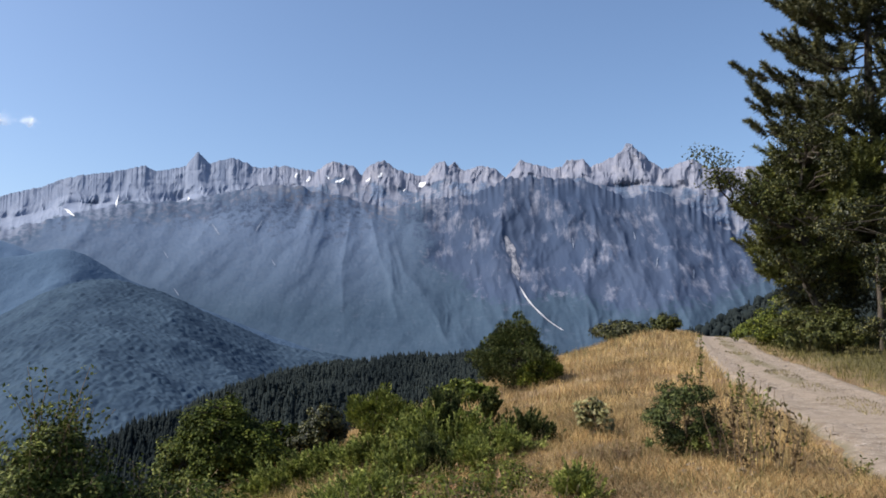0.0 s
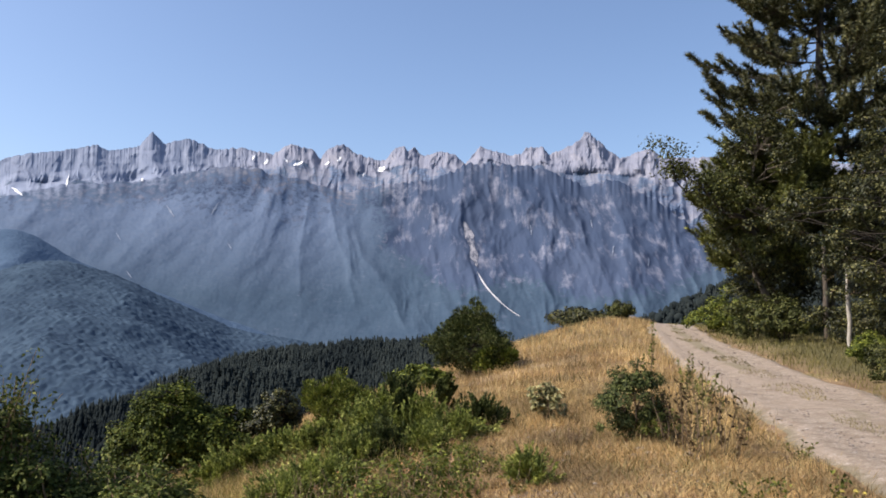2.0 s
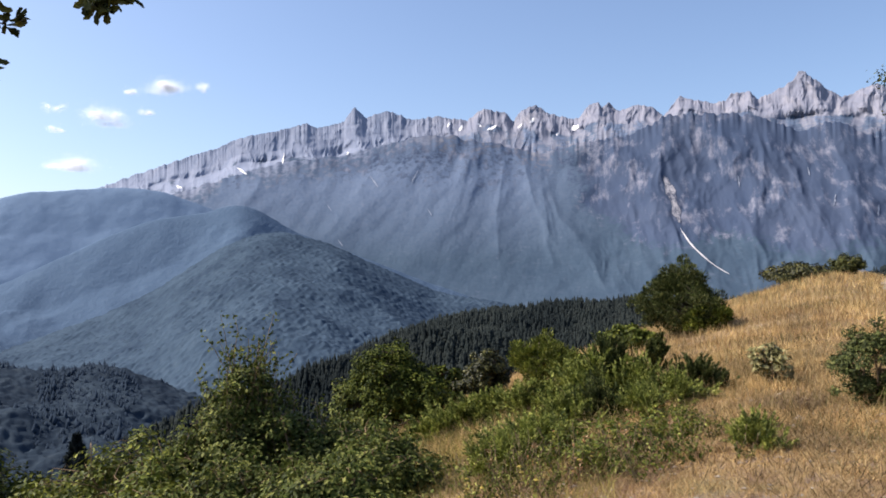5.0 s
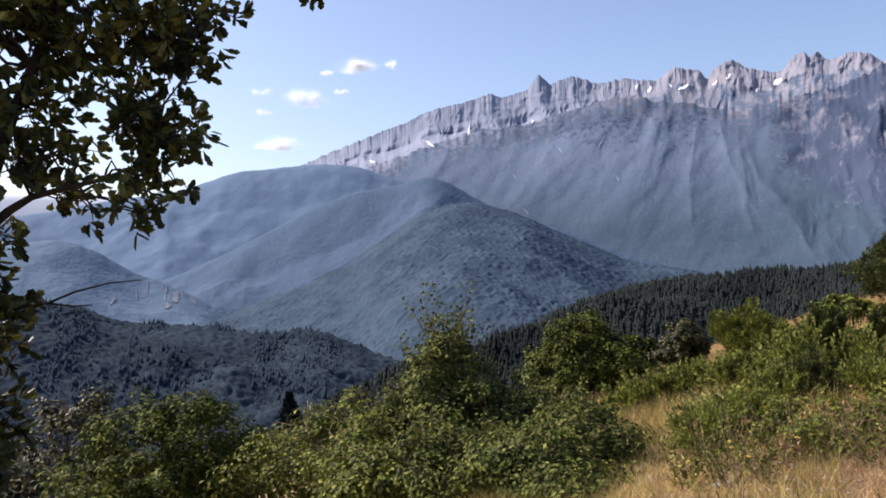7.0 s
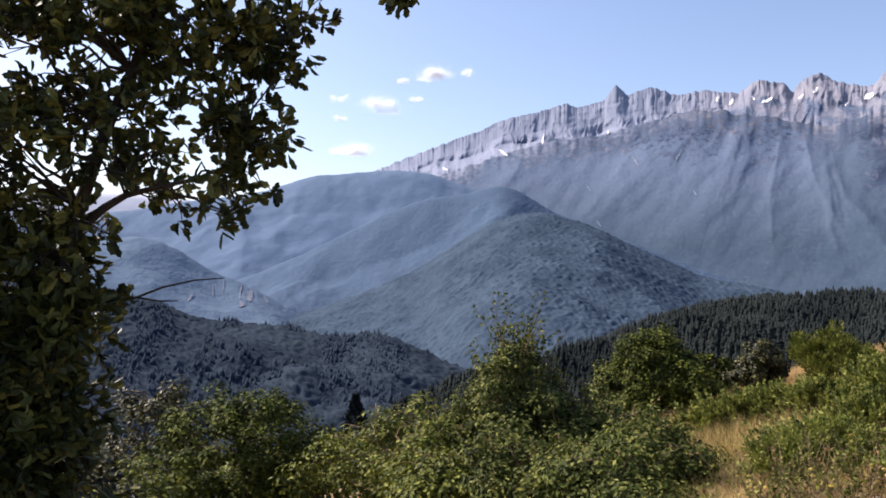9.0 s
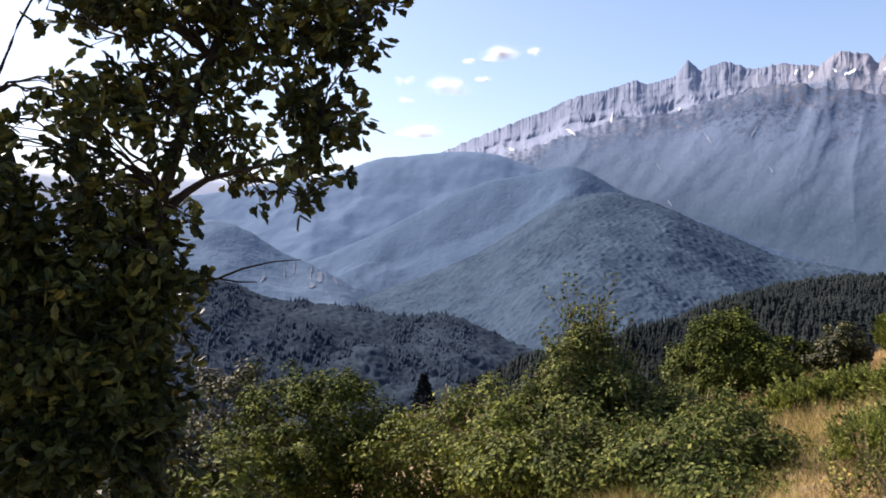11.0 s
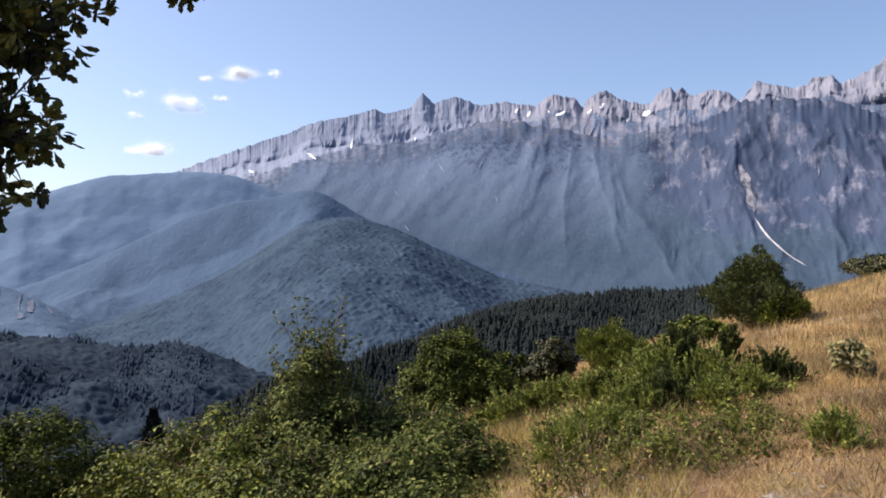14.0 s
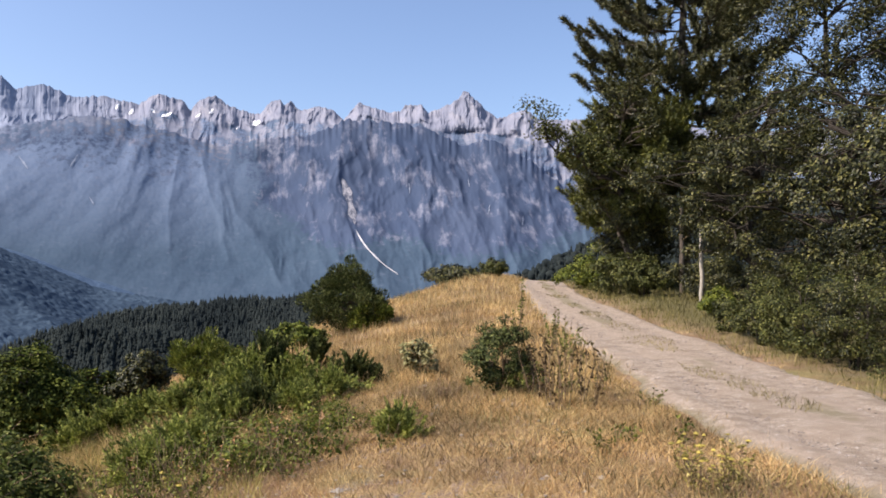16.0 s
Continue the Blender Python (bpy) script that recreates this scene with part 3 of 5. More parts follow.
    S, A = np.meshgrid(s, az, indexing="ij")
    R = R[-1:] + (R_END - R[-1:]) * S
    pieces.append(sheet(s, el_c[None] - 9 * S ** 1.2, R, 1 + 0 * R, 0 * R, 0 * R))
    v, f = joined([p[:2] for p in pieces])
    me = quick_mesh("mountain_range", v, f[:, ::-1], False)
    me.polygons.foreach_set("use_smooth", np.arange(len(f)) < len(pieces[0][1]))
    bearings = np.concatenate([np.tile(az, len(p[0]) // len(az)) for p in pieces])
    # Weight of the painted haze on the stone, growing to the west.
    me.attributes.new("west_haze", "FLOAT", "POINT").data.foreach_set("value", np.clip((bearings - 8) / 8, 0, 1).astype(np.float32))
    for j, name in enumerate(("bare", "crag", "alp_haze")):
        me.attributes.new(name, "FLOAT", "POINT").data.foreach_set("value", np.concatenate([p[2][j] for p in pieces]).astype(np.float32))
    tagged(part("mountain_range", me, M_range_hazed), "jagged grey limestone range with wooded lower slopes", "mountain range", kind="structure")
    return BVHTree.FromPolygons([tuple(p) for p in v], f.tolist())


def bearing(az, el):
    a, e = radians(az), radians(el)
    return Vector((-math.sin(a) * math.cos(e), math.cos(a) * math.cos(e), math.sin(e)))


def sheet_on(tree, name, centre, half_w, half_h, lean, material, label, category, group, seed, bow=0.0):
    """A ragged patch that lies on the mountain: half sizes and lean in degrees of bearing and rise."""
    n, k = 18, 5
    vs = []
    for j in range(k):
        f = j / (k - 1)
        for i in range(n):
            t = i / (n - 1) * 2 - 1
            wide = (1 - t * t) ** 0.5 * (0.55 + 0.9 * noise.noise((t * 2.5, seed * 3.1, 0.5)) ** 2 + 0.35 * noise.noise((t * 6, seed * 5.7, 2.5)))
            mid = 0.5 * noise.noise((t * 1.7, seed * 2.3, 7.5)) * half_w
            across, along = bow * (t * t - 0.5) + mid + (f * 2 - 1) * half_w * max(wide, 0.05), t * half_h
            da = across * math.cos(lean) - along * math.sin(lean)
            de = across * math.sin(lean) + along * math.cos(lean)
            hits = [h for h in (q.ray_cast(Vector((0, 0, EYE)), bearing(centre[0] + da, centre[1] + de)) for q in tree) if h[0] is not None]
            if not hits:
                return None
            p = min(hits, key=lambda h: h[3])[0]
            vs.append(p - bearing(centre[0] + da, centre[1] + de) * 4.5)
    me = quick_mesh(name, [tuple(v) for v in vs], grid_faces(k, n), True)
    return tagged(part(name, me, material), label, category, group, "structure")


build_ground()
build_road()
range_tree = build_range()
hill("far_ridge", "pale hazy ridge on the horizon", M_far_hazed, [(44, 3.6), (50, 4.3), (53, 4.4), (60, 4.2), (66, 4.6), (78, 4.0)], 3900, 4600, 4850, -130, 0.3, 8, seed=5)
hill("wooded_ridge", "long smooth wooded ridge, pale blue with distance", M_ridge_hazed,
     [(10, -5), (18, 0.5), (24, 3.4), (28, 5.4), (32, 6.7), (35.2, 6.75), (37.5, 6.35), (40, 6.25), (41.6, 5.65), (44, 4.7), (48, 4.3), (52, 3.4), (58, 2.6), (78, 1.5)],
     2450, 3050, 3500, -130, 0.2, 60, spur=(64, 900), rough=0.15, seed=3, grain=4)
hill("back_hill", "rounded wooded hill with two tops", M_back_hazed,
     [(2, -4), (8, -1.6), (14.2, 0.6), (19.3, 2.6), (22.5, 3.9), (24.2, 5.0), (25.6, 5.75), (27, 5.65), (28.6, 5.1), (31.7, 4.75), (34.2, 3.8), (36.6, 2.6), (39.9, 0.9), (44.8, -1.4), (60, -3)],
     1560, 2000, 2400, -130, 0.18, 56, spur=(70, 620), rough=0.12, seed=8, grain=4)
hill("left_hill", "rounded wooded hill at the valley's far side", M_left_hazed,
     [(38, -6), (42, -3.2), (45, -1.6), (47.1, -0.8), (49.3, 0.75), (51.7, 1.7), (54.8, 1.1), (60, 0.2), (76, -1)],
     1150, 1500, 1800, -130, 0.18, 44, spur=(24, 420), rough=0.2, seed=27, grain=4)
cone_height = hill("cone_hill", "steep conical hill covered with broadleaf woods", M_cone_hazed,
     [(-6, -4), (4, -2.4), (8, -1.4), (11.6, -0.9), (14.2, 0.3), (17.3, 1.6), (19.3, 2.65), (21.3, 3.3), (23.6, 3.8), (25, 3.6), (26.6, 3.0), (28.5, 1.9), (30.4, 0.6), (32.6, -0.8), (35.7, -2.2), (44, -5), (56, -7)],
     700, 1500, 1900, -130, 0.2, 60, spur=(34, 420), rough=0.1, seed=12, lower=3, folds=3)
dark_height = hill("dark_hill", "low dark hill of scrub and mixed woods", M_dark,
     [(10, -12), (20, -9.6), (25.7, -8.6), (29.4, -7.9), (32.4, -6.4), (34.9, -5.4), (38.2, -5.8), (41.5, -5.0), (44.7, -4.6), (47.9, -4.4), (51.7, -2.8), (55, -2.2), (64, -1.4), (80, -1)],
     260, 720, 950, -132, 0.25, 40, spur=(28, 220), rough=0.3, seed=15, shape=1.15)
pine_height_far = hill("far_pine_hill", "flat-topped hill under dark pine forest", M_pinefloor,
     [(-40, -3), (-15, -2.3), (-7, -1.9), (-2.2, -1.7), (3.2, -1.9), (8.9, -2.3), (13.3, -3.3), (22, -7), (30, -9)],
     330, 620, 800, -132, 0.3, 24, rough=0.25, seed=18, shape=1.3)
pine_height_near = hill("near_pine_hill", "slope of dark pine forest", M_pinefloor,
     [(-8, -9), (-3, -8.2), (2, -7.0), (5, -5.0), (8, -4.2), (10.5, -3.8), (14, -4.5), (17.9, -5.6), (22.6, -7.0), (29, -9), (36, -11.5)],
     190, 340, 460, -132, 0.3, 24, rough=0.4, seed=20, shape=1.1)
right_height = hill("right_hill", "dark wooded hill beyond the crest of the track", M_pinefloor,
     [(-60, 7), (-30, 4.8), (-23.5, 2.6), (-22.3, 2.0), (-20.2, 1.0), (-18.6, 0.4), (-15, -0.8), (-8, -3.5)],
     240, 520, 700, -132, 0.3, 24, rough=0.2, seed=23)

SNOW = [(18.43, 9.44, 0.07, 0.16, 0.3), (1.57, 10.99, 0.16, 0.42, 0.9), (26.02, 8.07, 0.06, 0.55, -0.95), (30.3, 6.86, 0.06, 0.25, -1.3), (23.1, 9.04, 0.04, 0.6, 0.15),
        (10.0, 11.25, 0.09, 0.35, 0.6), (7.7, 11.2, 0.09, 0.5, 1.1), (4.7, 11.65, 0.09, 0.3, 0.8), (10.9, 11.5, 0.06, 0.3, 0.4),
        (2.9, 10.6, 0.05, 0.16, 0.6), (8.6, 11.4, 0.05, 0.25, -0.6), (5.6, 11.3, 0.05, 0.3, 0.9)]
for i, (a, e, hw, hh, lean) in enumerate(SNOW):
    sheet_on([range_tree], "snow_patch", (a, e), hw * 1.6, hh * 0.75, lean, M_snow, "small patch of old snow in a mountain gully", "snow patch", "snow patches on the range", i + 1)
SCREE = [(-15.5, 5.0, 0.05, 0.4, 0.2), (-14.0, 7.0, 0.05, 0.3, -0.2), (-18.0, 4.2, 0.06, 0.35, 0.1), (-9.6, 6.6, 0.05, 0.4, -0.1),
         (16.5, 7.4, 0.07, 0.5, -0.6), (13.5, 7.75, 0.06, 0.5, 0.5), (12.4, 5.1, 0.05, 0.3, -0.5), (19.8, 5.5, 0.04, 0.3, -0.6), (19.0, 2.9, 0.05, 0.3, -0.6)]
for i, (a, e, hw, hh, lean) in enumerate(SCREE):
    sheet_on([range_tree], "scree_chute", (a, e), hw, hh, lean, M_scree_hazed, "pale scree chute running down the cliffs", "scree", "scree chutes", i + 31)
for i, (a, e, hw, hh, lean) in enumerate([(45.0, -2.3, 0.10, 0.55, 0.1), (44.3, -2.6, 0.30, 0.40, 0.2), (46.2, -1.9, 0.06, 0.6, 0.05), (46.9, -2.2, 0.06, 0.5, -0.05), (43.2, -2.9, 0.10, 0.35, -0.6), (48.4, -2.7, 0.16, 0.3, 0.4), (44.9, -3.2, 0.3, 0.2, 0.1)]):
    sheet_on(SLOPES, "earth_scar", (a, e), hw, hh, lean, M_scar_hazed, "pale eroded earth scar on a wooded hillside", "bare earth", "earth scars on the hillside", i + 61)
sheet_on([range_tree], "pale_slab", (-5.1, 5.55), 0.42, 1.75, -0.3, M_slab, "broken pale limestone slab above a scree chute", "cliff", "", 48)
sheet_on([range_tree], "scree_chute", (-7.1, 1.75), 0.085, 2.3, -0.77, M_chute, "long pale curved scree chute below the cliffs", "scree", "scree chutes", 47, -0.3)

# ---- far woods ----


def conifer_unit(tiers=3, sides=5):
    vs, fs = [], []
    for k in range(tiers):
        b, top = 0.08 + 0.27 * k, min(0.08 + 0.27 * k + 0.48, 1.0)
        w = 0.20 * (1 - 0.27 * k)
        n = len(vs)
        for s in range(sides):
            a = 2 * math.pi * s / sides + k
            q = w * (0.75 + 0.5 * random.random())
            vs.append((q * math.cos(a), q * math.sin(a), b + 0.05 * random.random()))
        vs.append((0, 0, top))
        fs += [(n + s, n + (s + 1) % sides, n + sides) for s in range(sides)]
    return np.array(vs), np.array(fs)


def crown_unit(level=1):
    bm = bmesh.new()
    bmesh.ops.create_icosphere(bm, subdivisions=level, radius=0.5)
    v = np.array([tuple(p.co) for p in bm.verts])
    f = np.array([[p.index for p in q.verts] for q in bm.faces])
    bm.free()
    v = v * (0.78 + 0.44 * rng.random((len(v), 1)))
    v[:, 2] += 0.42
    return v, f


def wood(name, label, material, units, height, az_range, r_range, count, tall, wide, keep=None, soft_crowns=True):
    """Trees strewn over a hill, as one mass."""
    az = rng.uniform(*az_range, count)
    r = np.sqrt(rng.uniform(r_range[0] ** 2, r_range[1] ** 2, count))
    if keep is not None:
        ok = keep(az, r)
        az, r = az[ok], r[ok]
    a = np.radians(az)
    foot = np.stack([-r * np.sin(a), r * np.cos(a), height(az, r) - rng.uniform(0.2, 1.8, len(az))], -1)
    pieces, n = [], len(az)
    pick = rng.integers(0, len(units), n)
    for k, (v, f) in enumerate(units):
        m = pick == k
        c = m.sum()
        stand = 0.45 + 1.1 * fbm(az[m] * 0.55, r[m] * 0.035, 3, 83)
        h, w, turn = rng.uniform(*tall, c) * stand, rng.uniform(*wide, c), rng.uniform(0, 6.28, c)
        x = v[None, :, 0] * np.cos(turn)[:, None] - v[None, :, 1] * np.sin(turn)[:, None]
        y = v[None, :, 0] * np.sin(turn)[:, None] + v[None, :, 1] * np.cos(turn)[:, None]
        p = np.stack([x * w[:, None], y * w[:, None], np.broadcast_to(v[None, :, 2], x.shape) * h[:, None]], -1) + foot[m][:, None]
        ff = f[None] + (np.arange(c) * len(v))[:, None, None]
        pieces.append((p.reshape(-1, 3), ff.reshape(-1, f.shape[1])))
    v, f = joined(pieces)
    return tagged(part(name, quick_mesh(name, v, f, soft_crowns), material), label, "woods", kind="stuff")


def canopy(name, label, material, height, az_range, r_range, d_az, d_r, cell, swell):
    """The closed roof of a broadleaf wood: rounded crowns of uneven size, side by side."""
    az, r = np.arange(*az_range, d_az), np.arange(*r_range, d_r)
    R, A = np.meshgrid(r, az, indexing="ij")
    x, y = -R * np.sin(np.radians(A)), R * np.cos(np.radians(A))
    wx, wy = x + 0.35 * cell * gnoise(x / cell, y / cell, 5), y + 0.35 * cell * gnoise(x / cell, y / cell, 6)
    domes = np.abs(gnoise(wx / cell, wy / cell, 7)) + 0.5 * np.abs(gnoise(wx / cell * 2.1, wy / cell * 2.1, 8))
    z = height(A, R) + swell * np.minimum(domes, 1.0) + 0.4 * swell * (1 + gnoise(x / cell / 5, y / cell / 5, 9)) + 0.6
    v = np.stack([x, y, z], -1).reshape(-1, 3)
    tagged(part(name, quick_mesh(name, v, grid_faces(len(r), len(az))[:, ::-1], True), material), label, "woods", kind="stuff")


def small_crown_unit():
    v = np.array([(0.5, 0, 0.35), (0, 0.5, 0.35), (-0.5, 0, 0.35), (0, -0.5, 0.35), (0, 0, 0.95), (0, 0, -0.1)]) * (0.75 + 0.5 * rng.random((6, 1)))
    return v, np.array([(0, 1, 4), (1, 2, 4), (2, 3, 4), (3, 0, 4), (1, 0, 5), (2, 1, 5), (3, 2, 5), (0, 3, 5)])


CONIFERS = [conifer_unit() for _ in range(5)]
CROWNS = [crown_unit(1) for _ in range(6)]
SMALL_CROWNS = [small_crown_unit() for _ in range(6)]
canopy("cone_hill_woods", "dense broadleaf woods on the conical hill", M_conewood_hazed, cone_height, (4, 50), (740, 1500), 0.11, 2.4, 11.0, 4.2)
canopy("dark_hill_scrub", "dense grey-brown scrub on the low hill", M_scrubhill_hazed, dark_height, (22, 64), (300, 722), 0.15, 1.6, 7.0, 3.2)
wood("dark_hill_trees", "scattered dark trees on the low hill", M_mixed_hazed, SMALL_CROWNS + CONIFERS, dark_height, (22, 66), (330, 735), 15000, (4.5, 9.0), (2.8, 5.0),
     lambda a, r: fbm(a * 0.35, r * 0.012, 3, 71) > 0.48)
wood("far_pines", "dark pine forest along the hill's flat top", M_pines, CONIFERS, pine_height_far, (-20, 26), (400, 640), 16000, (3.0, 8.0), (6, 11))
wood("near_pines", "dark pine forest on the near slope", M_pines, CONIFERS, pine_height_near, (-6, 34), (200, 350), 14000, (2.5, 7.5), (4.5, 8.5))
wood("right_hill_woods", "dark woods on the hill beyond the track", M_pines, CONIFERS + CROWNS[:2], right_height, (-46, -8), (280, 530), 5000, (4, 7.5), (4, 8))

# ---- plants ----


def lobed_leaves(at, way, length, width):
    """Oak leaves: a folded blade, narrow at the stalk, widest past its middle, blunt at the tip."""
    n = len(at)
    way = unit(way)
    side = unit(np.cross(way, rng.normal(size=(n, 3))))
    up = np.cross(side, way)
    L, W = np.broadcast_to(length, n)[:, None], np.broadcast_to(width, n)[:, None]
    ring = [at]
    for along, half in ((0.30, 0.20), (0.52, 0.46), (0.66, 0.36), (0.82, 0.45)):
        ring.append(at + way * L * along + side * W * half + up * (W * 0.16 - L * 0.10 * along ** 2))
    ring.append(at + way * L - up * L * 0.10)
    for along, half in ((0.82, 0.45), (0.66, 0.36), (0.52, 0.46), (0.30, 0.20)):
        ring.append(at + way * L * along - side * W * half + up * (W * 0.16 - L * 0.10 * along ** 2))
    v = np.stack(ring, 1).reshape(-1, 3)
    k = np.arange(n)[:, None] * 10
    return v, np.concatenate([k + np.array([[0, 1, 2, 3, 4, 5]]), k + np.array([[0, 5, 6, 7, 8, 9]])])


def clump_centres(n, low, high, radius, seed, full=0.35):
    """Places of leaf clumps in an uneven crown round the z axis."""
    d = unit(rng.normal(size=(n, 3)))
    az, up = np.arctan2(d[:, 1], d[:, 0]), d[:, 2]
    lump = 0.58 + 0.78 * vnoise(az * 1.6 + seed * 3.7 + 20, up * 2.2 + seed * 1.3 + 20, seed)
    k = rng.uniform(full, 1.0, n) ** 0.55 * lump
    mid, half = (low + high) / 2, (high - low) / 2
    squeeze = 1 - 0.25 * np.clip(up, 0, 1)
    return np.stack([d[:, 0] * radius * k * squeeze, d[:, 1] * radius * k * squeeze, mid + up * half * k], 1)


def plant(name, label, category, at, H, R, leaf, bark, size, clumps, per, seed, base=0.12, trunk=0.06, stems=1, spiky=False, group="", spread=None, lean=(0, 0), full=0.45):
    """A tree or bush: stems, limbs to each clump, and leaves round the clumps."""
    root = thing(name, pose(*at), label, category, group)
    centres = clump_centres(clumps, base * H, H * 0.97, R, seed, full)
    centres[:, :2] += np.array(lean) * (centres[:, 2:3] / H)
    woods, nodes, owner = [], [], []
    for s in range(stems):
        a = 2 * np.pi * s / max(stems, 1) + seed
        many = float(stems > 1)
        foot = np.array([0.10 * R * np.cos(a) * many, 0.10 * R * np.sin(a) * many, -0.12])
        top = np.array([0.40 * R * np.cos(a) * many + lean[0], 0.40 * R * np.sin(a) * many + lean[1], H * 0.82])
        p = bent(foot, top, 0.0, 8, 0.03 * H)
        woods.append([tube(p, np.linspace(trunk, trunk * 0.25, 8), 7)])
        nodes.append(p)
        owner += [s] * 8
    nodes, owner = np.concatenate(nodes), np.array(owner)
    for c in centres[:: max(1, clumps // 70)]:
        gap = np.linalg.norm(nodes - c, axis=1) + 0.3 * (c[2] - nodes[:, 2]) + 10 * (nodes[:, 2] > c[2] + 0.05)
        k = np.argmin(gap)
        woods[owner[k]].append(tube(bent(nodes[k], c, 0.08 * R, 5, 0.045 * R), np.linspace(trunk * 0.24, trunk * 0.05, 5), 4))
    for pieces in woods:
        v, f = joined(pieces)
        part("trunk" if stems == 1 else "stem", quick_mesh("stem", v, f, True), bark, root)
    spread = spread or 0.20 * R
    per = int(per * 0.92)
    size = (size[0] * 0.93, size[1] * 0.93)
    n = clumps * per
    c = np.repeat(centres, per, 0)
    d = unit(rng.normal(size=(n, 3)))
    big = np.repeat(rng.uniform(0.6, 1.25, clumps), per)[:, None]
    off = d * (rng.uniform(0.35, 1.0, (n, 1)) ** 0.5) * big * 1.02 * spread * np.array([1, 1, 0.75])
    out = unit(c - np.array([0, 0, H * 0.35]))
    face = d * 0.9 + out * 0.5 + np.array([0, 0, 0.55])
    way = rng.normal(size=(n, 3)) + d * 0.5
    way = way - face * np.sum(way * face, 1, keepdims=True) / np.sum(face * face, 1, keepdims=True) * 0.8
    if spiky:
        off *= np.array([0.62, 0.62, 0.8])
        way = d * 0.9 + out * 0.35 + rng.normal(size=(n, 3)) * 0.3 + np.array([0, 0, 0.75])
        size = (size[0] * 1.05, size[1] * 0.8)
    p = c + off
    p[:, 2] = np.maximum(p[:, 2], 0.02)
    length = size[0] * rng.uniform(0.65, 1.25, n)
    v, f = blades(p, way, length, size[1] * rng.uniform(0.7, 1.2, n), 0.12, face)
    part("crown", quick_mesh("crown", v, f), leaf, root)
    return root


def set_near(az, r):
    a = radians(az)
    return on_ground(-r * math.sin(a), r * math.cos(a))


def sized(az, r, top):
    """The foot at a bearing and distance, and the height that reaches a rise of top degrees."""
    p = set_near(az, r)
    return p, EYE + r * math.tan(radians(top)) - p[2]


GROUPS = {"hawthorn_bush": "hawthorns on the slope", "roadside_bush": "bushes along the track", "roadside_tree": "trees along the track",
          "young_oak": "young oaks at the meadow's edge", "green_bush": "green bushes on the slope", "oak_bush": "dark bushes under the oak", "crest_bush": "bushes on the crest"}


def bush(kind, az, r, top, width, seed, label, clumps=60, per=70, size=(0.10, 0.06), leaf=None, **more):
    at, H = sized(az, r, top)
    more.setdefault("group", GROUPS.get(kind, ""))
    return plant(kind, label, more.pop("category", "bush"), at, H, width / 2, leaf, more.pop("bark", M_bark), size, clumps, per, seed, **more)


def shoots(root, H, R, count, leaf, size, seed):
    """Long twiggy shoots that stand out above a bush, each with small leaves along it."""
    for k in range(count):
        a, q = rng.uniform(0, 6.28), R * rng.uniform(0.1, 0.7)
        foot = np.array([q * math.cos(a), q * math.sin(a), H * rng.uniform(0.45, 0.7)])
        top = foot + np.array([rng.normal() * 0.22, rng.normal() * 0.22, H * rng.uniform(0.35, 0.62)])
        line = bent(foot, top, 0.0, 6, 0.03)
        v, f = tube(line, np.linspace(0.009, 0.003, 6), 4)
        twig = part("shoot", quick_mesh("shoot", v, f, True), M_twig, root)
        n = 60
        t = rng.random(n)
        at = np.stack([np.interp(t, np.linspace(0, 1, 6), line[:, j]) for j in range(3)], 1) + rng.normal(size=(n, 3)) * 0.05
        v, f = blades(at, rng.normal(size=at.shape) + np.array([0, 0, 0.5]), size[0] * rng.uniform(0.6, 1.2, n), size[1], 0.12)
        part("foliage", quick_mesh("foliage", v, f), leaf, twig)


